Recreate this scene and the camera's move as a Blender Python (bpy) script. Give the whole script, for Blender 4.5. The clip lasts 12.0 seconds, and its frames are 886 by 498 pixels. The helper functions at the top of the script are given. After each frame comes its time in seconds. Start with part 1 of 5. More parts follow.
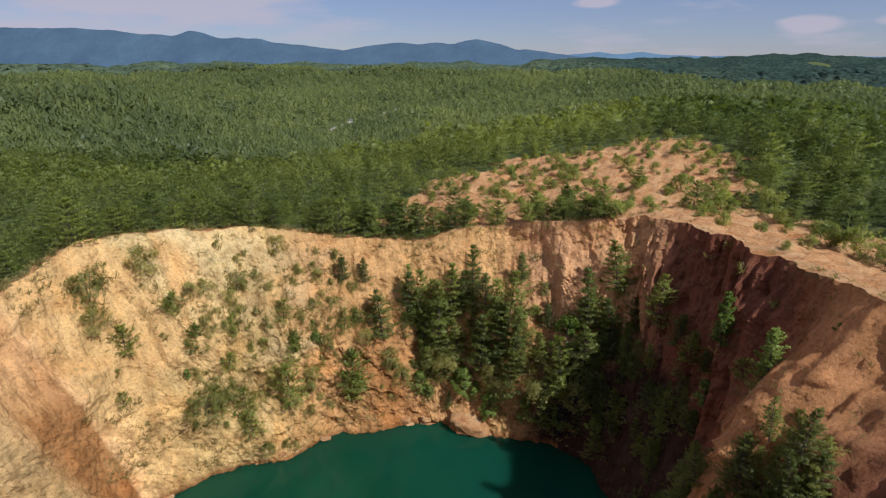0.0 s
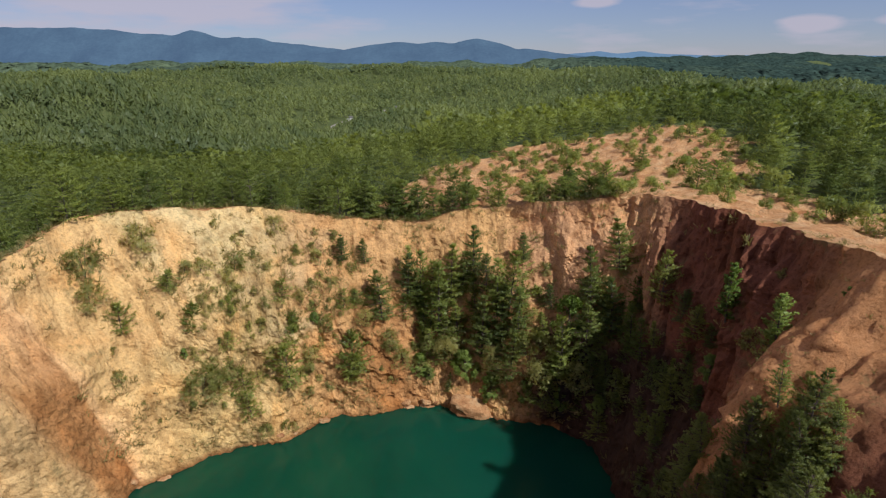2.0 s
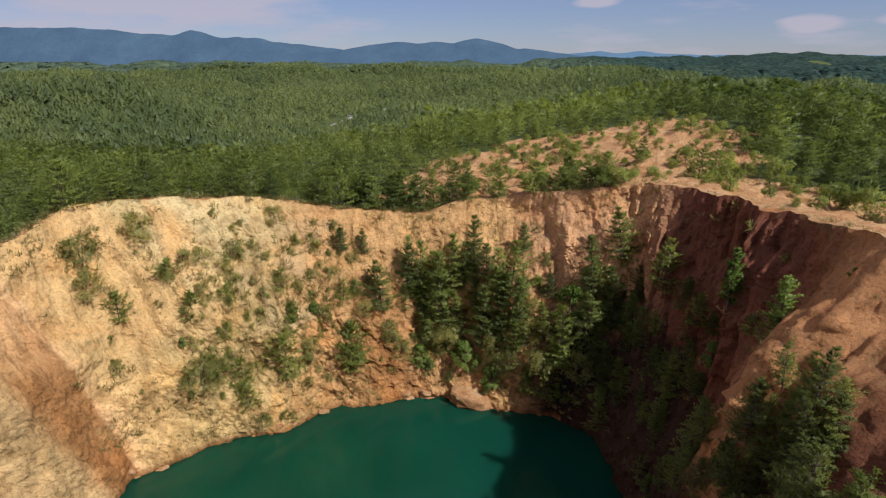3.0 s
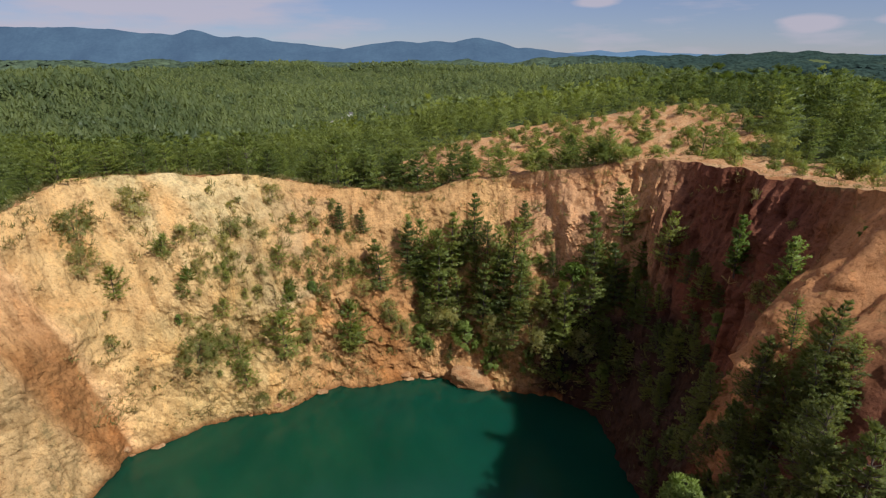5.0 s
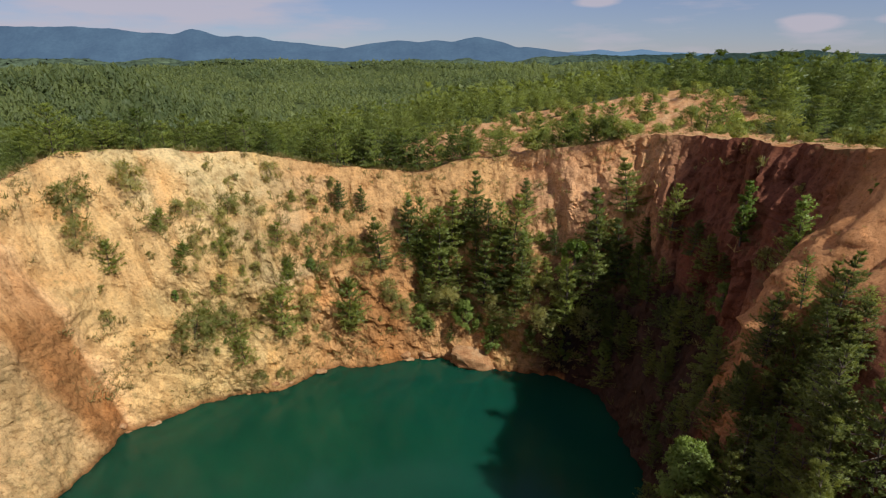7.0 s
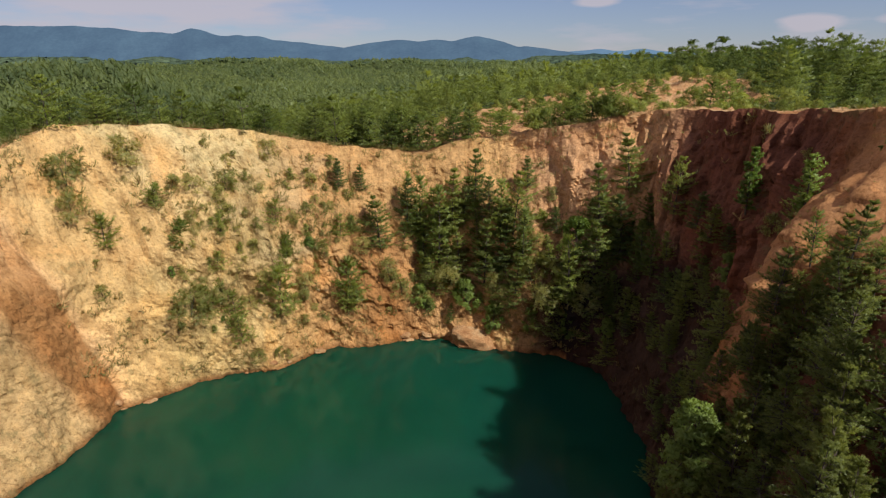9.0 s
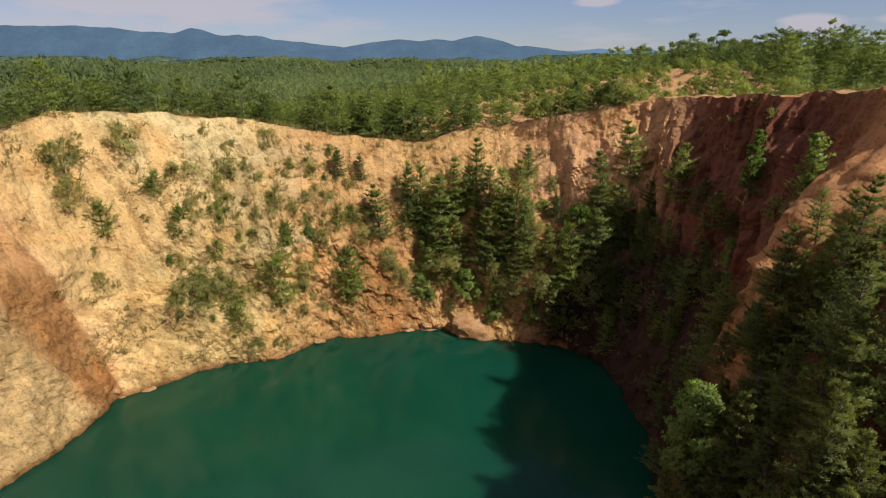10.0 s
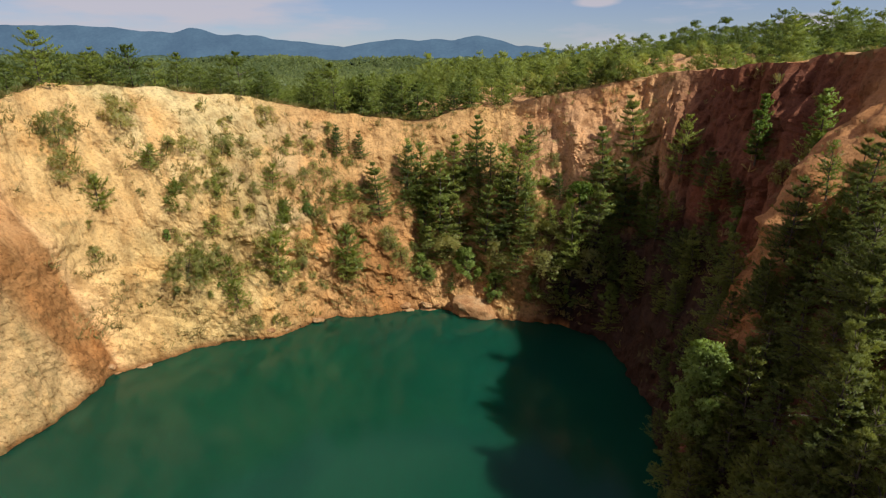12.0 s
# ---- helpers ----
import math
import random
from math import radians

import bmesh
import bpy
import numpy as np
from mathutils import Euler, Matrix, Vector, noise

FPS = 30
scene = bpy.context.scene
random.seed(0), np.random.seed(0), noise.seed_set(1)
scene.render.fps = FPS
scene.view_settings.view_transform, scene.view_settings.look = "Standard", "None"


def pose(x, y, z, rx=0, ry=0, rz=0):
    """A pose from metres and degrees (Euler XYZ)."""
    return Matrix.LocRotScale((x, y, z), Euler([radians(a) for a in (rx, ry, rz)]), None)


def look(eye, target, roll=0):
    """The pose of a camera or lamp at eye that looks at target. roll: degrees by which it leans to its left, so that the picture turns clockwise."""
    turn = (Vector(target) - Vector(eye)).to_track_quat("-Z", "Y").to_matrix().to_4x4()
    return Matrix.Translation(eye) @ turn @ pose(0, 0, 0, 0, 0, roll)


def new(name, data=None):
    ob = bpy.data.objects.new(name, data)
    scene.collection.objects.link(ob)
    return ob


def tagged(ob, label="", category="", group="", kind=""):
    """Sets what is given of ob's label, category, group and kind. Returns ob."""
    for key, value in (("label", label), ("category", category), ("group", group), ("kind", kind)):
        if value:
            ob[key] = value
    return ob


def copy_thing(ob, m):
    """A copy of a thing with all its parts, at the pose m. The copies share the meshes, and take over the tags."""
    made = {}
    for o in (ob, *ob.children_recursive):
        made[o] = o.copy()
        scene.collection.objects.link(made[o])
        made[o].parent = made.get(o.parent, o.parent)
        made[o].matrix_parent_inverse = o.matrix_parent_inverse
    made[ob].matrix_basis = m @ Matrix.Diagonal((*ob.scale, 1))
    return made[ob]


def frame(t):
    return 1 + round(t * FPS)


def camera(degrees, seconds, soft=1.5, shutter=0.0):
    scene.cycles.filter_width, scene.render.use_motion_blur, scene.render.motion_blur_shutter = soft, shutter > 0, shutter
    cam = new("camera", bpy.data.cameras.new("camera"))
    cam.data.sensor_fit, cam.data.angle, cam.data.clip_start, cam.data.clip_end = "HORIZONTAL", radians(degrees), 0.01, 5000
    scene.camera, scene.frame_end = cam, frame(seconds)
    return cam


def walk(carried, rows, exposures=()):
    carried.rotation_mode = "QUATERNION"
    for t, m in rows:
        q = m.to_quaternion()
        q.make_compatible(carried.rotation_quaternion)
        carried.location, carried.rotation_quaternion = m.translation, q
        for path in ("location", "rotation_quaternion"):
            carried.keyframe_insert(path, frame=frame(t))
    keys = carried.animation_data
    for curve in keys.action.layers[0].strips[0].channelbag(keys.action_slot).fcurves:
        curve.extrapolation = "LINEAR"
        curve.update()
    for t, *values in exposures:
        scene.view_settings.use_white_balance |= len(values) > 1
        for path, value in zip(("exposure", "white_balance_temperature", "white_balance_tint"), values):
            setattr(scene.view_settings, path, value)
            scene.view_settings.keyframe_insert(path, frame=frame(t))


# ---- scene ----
cam = camera(75.0, 12.0, soft=1.2)
PATH = [
    (0, (-0.050, -2.241, 62.122), (-0.0508, -0.3431, 61.4901), 0.028),
    (0.5, (-0.052, -2.213, 61.221), (-0.0534, -0.3151, 60.5887), 0.015),
    (1, (-0.054, -2.185, 60.323), (-0.0550, -0.2867, 59.6909), 0.002),
    (1.5, (-0.054, -2.156, 59.422), (-0.0558, -0.2586, 58.7900), -0.010),
    (2, (-0.054, -2.129, 58.514), (-0.0560, -0.2312, 57.8817), -0.021),
    (2.5, (-0.054, -2.103, 57.595), (-0.0558, -0.2051, 56.9635), -0.031),
    (3, (-0.053, -2.078, 56.666), (-0.0553, -0.1805, 56.0342), -0.041),
    (5, (-0.052, -2.001, 52.860), (-0.0547, -0.1036, 52.2275), -0.073),
    (5.5, (-0.052, -1.988, 51.898), (-0.0558, -0.0907, 51.2654), -0.080),
    (6, (-0.054, -1.978, 50.938), (-0.0578, -0.0805, 50.3054), -0.085),
    (6.5, (-0.057, -1.970, 49.983), (-0.0608, -0.0730, 49.3506), -0.090),
    (7, (-0.061, -1.966, 49.037), (-0.0651, -0.0682, 48.4038), -0.094),
    (9, (-0.094, -1.970, 45.360), (-0.0981, -0.0725, 44.7265), -0.104),
    (9.5, (-0.107, -1.975, 44.465), (-0.1113, -0.0782, 43.8321), -0.105),
    (10, (-0.122, -1.982, 43.575), (-0.1269, -0.0851, 42.9414), -0.105),
    (10.5, (-0.140, -1.990, 42.681), (-0.1449, -0.0927, 42.0479), -0.104),
    (11, (-0.161, -1.998, 41.776), (-0.1657, -0.1006, 41.1427), -0.103),
    (11.5, (-0.185, -2.005, 40.848), (-0.1894, -0.1081, 40.2147), -0.101),
    (12, (-0.212, -2.012, 39.883), (-0.2162, -0.1147, 39.2497), -0.098),
]
walk(cam, [(t, look(eye, target, roll)) for t, eye, target, roll in PATH],
     [(0.0, -0.02, 5850, 12), (6.5, -0.03, 6030, 11), (9.0, 0.03, 6200, 9), (12.0, 0.13, 6250, 7)])

# ---- light ----
SUN_WAY = Vector((0.70, -0.60, 1.0)).normalized()   # towards the sun
SUN_HEIGHT = math.asin(SUN_WAY.z)
SUN_ROUND = math.atan2(SUN_WAY.x, SUN_WAY.y)

sun_data = bpy.data.lights.new("sun", "SUN")
sun_data.energy, sun_data.angle, sun_data.color = 5.0, radians(0.6), (1.0, 0.95, 0.83)
sun = new("sun", sun_data)
sun.matrix_world = look((0, 0, 300), Vector((0, 0, 300)) - SUN_WAY)

world = bpy.data.worlds.new("sky")
scene.world = world
world.use_nodes = True


def build_sky():
    nt = world.node_tree
    nt.nodes.clear()
    N, L = nt.nodes.new, nt.links.new
    out, bg = N("ShaderNodeOutputWorld"), N("ShaderNodeBackground")
    sky = N("ShaderNodeTexSky")
    sky.sky_type, sky.sun_disc = "NISHITA", False
    sky.sun_elevation, sky.sun_rotation = SUN_HEIGHT, SUN_ROUND
    sky.altitude, sky.air_density, sky.dust_density, sky.ozone_density = 500, 1.0, 0.05, 6.0
    co, sep = N("ShaderNodeTexCoord"), N("ShaderNodeSeparateXYZ")
    L(co.outputs["Generated"], sep.inputs[0])
    # clouds lie in flat layers: thin long streaks low over the horizon
    stretch = N("ShaderNodeMapping")
    stretch.inputs["Scale"].default_value = (2.2, 2.2, 13.0)
    stretch.inputs["Location"].default_value = (0.35, 0.1, 0.2)
    L(co.outputs["Generated"], stretch.inputs[0])
    puff = N("ShaderNodeTexNoise")
    puff.inputs["Scale"].default_value, puff.inputs["Detail"].default_value = 1.6, 7.0
    puff.inputs["Roughness"].default_value = 0.55
    L(stretch.outputs[0], puff.inputs["Vector"])
    # a bank of cloud in the west, its edge leaning over to the east as it rises
    clampz = N("ShaderNodeMath")
    clampz.operation = "MINIMUM"
    clampz.inputs[1].default_value = 0.12
    L(sep.outputs["Z"], clampz.inputs[0])
    lean = N("ShaderNodeMath")
    lean.operation = "MULTIPLY_ADD"
    lean.inputs[1].default_value, lean.inputs[2].default_value = 3.8, -0.447
    L(clampz.outputs[0], lean.inputs[0])
    west = N("ShaderNodeMath")
    west.operation = "SUBTRACT"
    L(lean.outputs[0], west.inputs[0])
    L(sep.outputs["X"], west.inputs[1])
    bank = N("ShaderNodeMapRange")
    bank.inputs["From Min"].default_value, bank.inputs["From Max"].default_value = -0.05, 0.12
    bank.inputs["To Min"].default_value, bank.inputs["To Max"].default_value = -0.02, 0.22
    L(west.outputs[0], bank.inputs["Value"])
    add = N("ShaderNodeMath")
    add.operation = "ADD"
    L(puff.outputs[0], add.inputs[0])
    L(bank.outputs[0], add.inputs[1])
    # a few small heaped clouds low over the eastern ridges
    total = add.outputs[0]
    for x, z, wide in ((0.237, 0.079, 0.042), (0.505, 0.044, 0.05), (0.60, 0.046, 0.04)):
        way = Vector((x, math.sqrt(1 - x * x - z * z), z))
        off = N("ShaderNodeVectorMath")
        off.operation = "SUBTRACT"
        off.inputs[1].default_value = way
        L(co.outputs["Generated"], off.inputs[0])
        squash = N("ShaderNodeVectorMath")
        squash.operation = "MULTIPLY"
        squash.inputs[1].default_value = (1 / wide, 1 / wide, 3.4 / wide)
        L(off.outputs[0], squash.inputs[0])
        far = N("ShaderNodeVectorMath")
        far.operation = "LENGTH"
        L(squash.outputs[0], far.inputs[0])
        near = N("ShaderNodeMapRange")
        near.inputs["From Min"].default_value, near.inputs["From Max"].default_value = 0.2, 1.0
        near.inputs["To Min"].default_value, near.inputs["To Max"].default_value = 0.36, 0.0
        L(far.outputs["Value"], near.inputs["Value"])
        plus = N("ShaderNodeMath")
        plus.operation = "ADD"
        L(total, plus.inputs[0])
        L(near.outputs[0], plus.inputs[1])
        total = plus.outputs[0]
    ramp = N("ShaderNodeValToRGB")
    ramp.color_ramp.elements[0].position, ramp.color_ramp.elements[1].position = 0.47, 0.72
    L(total, ramp.inputs[0])
    cover = N("ShaderNodeMath")
    cover.operation = "MULTIPLY"
    cover.inputs[1].default_value = 0.84
    L(ramp.outputs[0], cover.inputs[0])
    veil = N("ShaderNodeMath")
    veil.operation = "MAXIMUM"
    veil.inputs[1].default_value = 0.22
    L(cover.outputs[0], veil.inputs[0])
    mix = N("ShaderNodeMix")
    mix.data_type = "RGBA"
    mix.inputs["B"].default_value = (10.0, 8.9, 9.6, 1)
    L(veil.outputs[0], mix.inputs["Factor"])
    air = N("ShaderNodeMix")
    air.data_type, air.blend_type = "RGBA", "MULTIPLY"
    air.inputs["Factor"].default_value = 1.0
    air.inputs["B"].default_value = (1.10, 1.10, 1.30, 1)
    L(sky.outputs[0], air.inputs["A"])
    L(air.outputs["Result"], mix.inputs["A"])
    L(mix.outputs["Result"], bg.inputs["Color"])
    bg.inputs["Strength"].default_value = 0.053
    L(bg.outputs[0], out.inputs[0])


build_sky()

# ---- noise ----
TABLE = np.random.RandomState(7).rand(4096)


def lattice(ix, iy, iz):
    h = (ix * 73856093) ^ (iy * 19349663) ^ (iz * 83492791)
    return TABLE[(h ^ (h >> 13)) & 4095]


def vnoise(p):
    """Smooth noise from 0 to 1 at an array of points."""
    i = np.floor(p).astype(np.int64)
    f = p - i
    f = f * f * (3 - 2 * f)
    out = np.zeros(len(p))
    for a in (0, 1):
        for b in (0, 1):
            for c in (0, 1):
                w = (f[:, 0] if a else 1 - f[:, 0]) * (f[:, 1] if b else 1 - f[:, 1]) * (f[:, 2] if c else 1 - f[:, 2])
                out += w * lattice(i[:, 0] + a, i[:, 1] + b, i[:, 2] + c)
    return out


def fbm(p, octaves=4, gain=0.5):
    """Layered noise, about -1 to 1."""
    out, amp, total = np.zeros(len(p)), 1.0, 0.0
    for k in range(octaves):
        out += amp * (2 * vnoise(p * 2.03 ** k + 17.3 * k) - 1)
        total += amp
        amp *= gain
    return out / total * 1.6


def ridged(p, octaves=3):
    out, amp, total = np.zeros(len(p)), 1.0, 0.0
    for k in range(octaves):
        out += amp * (1 - np.abs(2 * vnoise(p * 2.1 ** k + 9.1 * k) - 1))
        total += amp
        amp *= 0.5
    return out / total


def xyz(x, y, z=0.0):
    x = np.atleast_1d(np.asarray(x, float))
    return np.stack([x, np.broadcast_to(y, x.shape), np.broadcast_to(z, x.shape)], 1).astype(float)


def smooth(a, b, x):
    t = np.clip((x - a) / (b - a), 0, 1)
    return t * t * (3 - 2 * t)


# ---- the pit: water's edge, rim and steepness at stations round it ----
SHORE = np.array([(-40, -20), (-49, 15), (-49.5, 36), (-48, 49), (-44.6, 58), (-44.2, 64.5), (-40.8, 67), (-34.8, 72.5), (-27.5, 75.3), (-21.5, 79), (-17, 83), (-9.1, 85), (-3.6, 86.5), (1.5, 85), (7, 83.3), (10.8, 81), (17.28, 78.14), (21.9, 73.2), (23.7, 67.2), (24.2, 59.2), (23.6, 52.2), (23.4, 47.34), (23.0, 44.34), (22.2, 41.34), (20.3, 36), (18, 27), (17, 10), (14, -18), (-10, -32)], float)
RIM = np.array([(-58, -30, 36), (-70, 8, 35), (-66, 34, 33), (-61, 50, 32.5), (-57.8, 61.5, 33), (-55.8, 68.5, 34.3), (-53.2, 77, 36.3), (-46.5, 85, 35.8), (-36, 92.8, 34.2), (-26.5, 98, 32.2), (-18.5, 99.5, 30.6), (-10, 101.5, 29.7), (-4, 103, 29.2), (2.5, 103.8, 30.6), (9, 103, 31.4), (15.5, 101.5, 32.8), (23.28, 94.84, 35), (32.9, 90.2, 37.4), (37.2, 79.2, 38.3), (39.0, 69.2, 39), (39.6, 56.2, 40.4), (39.28, 48.84, 41.2), (38.78, 45.34, 41.6), (39.78, 41.84, 41.8), (41.5, 36, 41.5), (43, 27, 41), (44, 10, 40), (38, -25, 39), (-10, -52, 38)], float)
SLACK = np.array([.5, .5, .5, .4, .9, 1, 1, .5, .4, .25, .3, .3, .3, .3, .3, .3, .5, .7, 1, 1, .9, .2, -1, -.4, .5, .6, .6, .6, .6])
STATIONS = len(RIM)
CENTRE = np.array((-6.0, 38.0))

# heights up the wall against the way out to the rim: sheer, usual and even slopes
UP = [0, .3, .5, .65, .8, .9, 1]
OUT_SHEER = [0, .06, .16, .25, .43, .66, 1]
OUT_USUAL = [0, .07, .17, .33, .60, .80, 1]


def round_curve(values, u):
    """A smooth closed curve through the stations' values, at the stations u."""
    values = np.asarray(values, float)
    n = len(values)
    i = np.floor(u).astype(int)
    f = (u - i)[:, None] if values.ndim > 1 else u - i
    a, b, c, d = (values[(i + k) % n] for k in (-1, 0, 1, 2))
    return b + 0.5 * f * (c - a + f * (2 * a - 5 * b + 4 * c - d + f * (3 * (b - c) + d - a)))


def wall_base(u, v):
    """Points of the bare wall, before its relief, at stations u and heights v (0 water, 1 rim)."""
    lo, hi, slack = round_curve(SHORE, u), round_curve(RIM, u), round_curve(SLACK, u)
    vv = np.clip(v, 0, 1)
    usual = np.interp(vv, UP, OUT_USUAL)
    h = np.where(slack >= 0, usual + (vv - usual) * slack, usual + (np.interp(vv, UP, OUT_SHEER) - usual) * -slack)
    h = np.where(v < 0, v * 0.5, h)
    p = np.empty((len(u), 3))
    p[:, :2] = lo + (hi[:, :2] - lo) * h[:, None]
    p[:, 2] = hi[:, 2] * v
    # the spur's crest sags below the rim
    p[:, 2] -= 2.3 * smooth(21.0, 21.8, u) * (1 - smooth(23.2, 24.0, u)) * smooth(0.2, 0.45, v) * (1 - smooth(0.9, 1.0, v))
    return p


def wall_points(u, v):
    """The wall with its gullies, ledges and rough rock."""
    p = wall_base(u, v)
    lo, hi = round_curve(SHORE, u), round_curve(RIM, u)[:, :2]
    way = hi - lo
    way /= np.linalg.norm(way, axis=1)[:, None]
    along = np.cumsum(np.r_[0, np.linalg.norm(np.diff(round_curve(RIM, np.arange(0, STATIONS, .05))[:, :2], axis=0), axis=1)])
    s = np.interp(u, np.arange(0, STATIONS, .05), along)
    z = p[:, 2]
    bare = smooth(-0.02, 0.12, v)
    lowrock = 1 - smooth(0.28, 0.55, v + 0.10 * fbm(p * 0.11, 2))
    # runnels washed down the earth of the upper wall
    gully = ridged(np.stack([s * 0.20 + 0.05 * z + 0.5 * fbm(p * 0.08, 2), z * 0.035, z * 0], 1), 3) - 0.62
    runnel = ridged(np.stack([s * 0.75, z * 0.09, z * 0 + 4], 1), 2) - 0.62
    ribbed = 0.45 + 0.55 * smooth(6.3, 7.3, u) + 0.9 * smooth(16.0, 17.0, u) * (1 - smooth(19.2, 20.2, u))
    push = ribbed * 2.7 * gully * smooth(0.15, 0.6, v) + (0.45 + 0.3 * ribbed) * runnel * smooth(0.3, 0.6, v)
    # broken rock below: slanting ledges and blocks
    slant = z * 0.9 + s * 0.45 + 1.4 * fbm(p * 0.16, 3)
    step = np.abs((slant * 0.36) % 1 - 0.5) * 2
    blocks = vnoise(np.floor(np.stack([s * 0.5 + 0.4 * z, z * 0.55 - 0.2 * s, z * 0], 1) + fbm(p * 0.5, 2)[:, None] * 0.5) + 0.5)
    calm = 0.2 + 0.8 * smooth(6.2, 7.8, u)
    push += calm * lowrock * (0.32 * (step - 0.5) + 0.85 * (blocks - 0.5)) * bare + (0.5 + 0.7 * smooth(12.5, 14, u) * (1 - smooth(16.6, 17.4, u))) * (blocks - 0.5) * (1 - lowrock)
    rough = 0.6 + 0.4 * np.maximum(lowrock, smooth(15.5, 17, u)) + 0.3 * smooth(21, 21.8, u) * (1 - smooth(23.2, 24, u))
    push += 1.9 * fbm(p * 0.10, 3) + rough * (0.5 + 0.5 * calm) * (0.55 * fbm(p * 0.42, 3) + 0.30 * fbm(p * 1.5, 2))
    rubble = smooth(20.8, 21.5, u) * (1 - smooth(23.6, 24.4, u))
    push += rubble * (0.45 * (ridged(p * 0.75, 2) - 0.6) + 0.2 * fbm(p * 1.9 + 3, 2))
    # scalloped rim
    push *= 1 - 0.45 * smooth(0.9, 1.0, v)
    p[:, :2] += way * push[:, None]
    p[:, 2] += (0.5 * fbm(p * 0.3 + 31, 3)) * smooth(0.1, 0.4, v) * (1 - 0.6 * smooth(.9, 1, v))
    p[:, 2] += np.where(v > 0.97, 0.35 * fbm(np.stack([s * 0.4, s * 0, s * 0], 1), 3), 0)
    return p


def column_stations():
    fine = np.arange(0, STATIONS, 0.02)
    q = round_curve(RIM, np.r_[fine, STATIONS])[:, :2]
    step = np.linalg.norm(np.diff(q, axis=0), axis=1)
    gap = np.where((fine > 2.6) & (fine < 25.2), 0.34, 2.2)
    count = np.r_[0, np.cumsum(step / gap)]
    n = int(count[-1])
    return np.interp(np.arange(n) * count[-1] / n, count, np.r_[fine, STATIONS])


COLS = column_stations()
LEVELS = np.r_[-0.14, -0.09, -0.05, -0.02, np.linspace(0, 1, 118)]
UU, VV = np.meshgrid(COLS, LEVELS)
WALL = wall_points(UU.ravel(), VV.ravel()).reshape(len(LEVELS), len(COLS), 3)
EDGE = WALL[-1]

# the rim as seen from the middle, for heights of the ground outside
fineu = np.linspace(0, STATIONS, 1200, endpoint=False)
rim_ring = round_curve(RIM, fineu)
rim_turn = np.arctan2(rim_ring[:, 1] - CENTRE[1], rim_ring[:, 0] - CENTRE[0])
rim_order = np.argsort(rim_turn)
RIM_TURN = rim_turn[rim_order]
RIM_FAR = np.hypot(rim_ring[:, 0] - CENTRE[0], rim_ring[:, 1] - CENTRE[1])[rim_order]
RIM_TOP = rim_ring[rim_order, 2]


def past_rim(x, y):
    """How far a place lies outside the rim, and the rim's height there."""
    turn = np.arctan2(y - CENTRE[1], x - CENTRE[0])
    r = np.hypot(x - CENTRE[0], y - CENTRE[1])
    return r - np.interp(turn, RIM_TURN, RIM_FAR, period=2 * np.pi), np.interp(turn, RIM_TURN, RIM_TOP, period=2 * np.pi)


def bareness(x, y):
    """1 on the washed-out earth of the hill and the shelf beside the rim, 0 in the woods."""
    d, _ = past_rim(x, y)
    hill = 1 - smooth(0.75, 1.1, np.hypot((x - 28 - 0.15 * (y - 130)) / 40, (y - 133) / 37) + 0.22 * fbm(xyz(x, y) * 0.07, 3))
    shelf = (1 - smooth(14, 34, d + 6 * fbm(xyz(x, y) * 0.12 + 5, 3))) * smooth(22, 34, x) * smooth(30, 44, y) * (1 - smooth(100, 120, y))
    track = 1 - smooth(1.6, 3.4, np.abs(x - 47 - 0.28 * (y - 132) + 1.5 * np.sin(y * 0.13)))
    track = track * smooth(92, 100, y) * (1 - smooth(168, 185, y))
    open_side = smooth(28, 36, x) * (1 - smooth(-4, 6, x - 53 - 0.22 * (y - 80) + 6 * fbm(xyz(x, y) * 0.06 + 9, 2))) * smooth(50, 64, y) * (1 - smooth(150, 178, y)) * (0.75 + 0.4 * fbm(xyz(x, y) * 0.15 + 2, 3))
    lip = 1 - smooth(0.4, 2.6, d + 1.2 * fbm(xyz(x, y) * 0.3, 2))
    return np.clip(np.maximum.reduce([hill, shelf, track, lip, open_side]), 0, 1)


def land(x, y):
    """The lie of the land, from the plateau round the pit to the far hills."""
    p = xyz(x, y)
    plateau = 30.0 + 0.105 * np.clip(x, -70, 78) - 0.03 * np.clip(x - 90, 0, 200)
    plateau += 3.5 * np.exp(-((x - 62) / 40) ** 2 - ((y - 150) / 40) ** 2)
    edge = 175 + 70 * smooth(0, 120, x) - 25 * smooth(20, -120, x)
    fall = smooth(0, 1, (y - edge) / 330)
    side = smooth(90, 420, -x - 40) + smooth(150, 500, x)
    rolling = -16 + 30 * fbm(p * 0.0018 + 3, 3) + 20 * fbm(p * 0.0055, 3)
    rolling += 38 * np.exp(-((x - 560) / 330) ** 2 - ((y - 2100) / 420) ** 2)
    rolling += 44 * np.exp(-((x + 300) / 900) ** 2 - ((y - 1550) / 300) ** 2)
    rolling += 18 * np.exp(-((x + 900) / 350) ** 2 - ((y - 1250) / 260) ** 2)
    rolling += 24 * np.exp(-((x + 330) / 170) ** 2 - ((y - 480) / 90) ** 2) - 10 * np.exp(-((x + 230) / 220) ** 2 - ((y - 660) / 80) ** 2)
    rolling = np.minimum(rolling, 30) + 62 * smooth(1900, 4600, y) * smooth(0.02, 0.40, x / np.maximum(y, 1.0))
    k = np.clip(np.maximum(fall, side), 0, 1)
    return plateau * (1 - k) + rolling * k


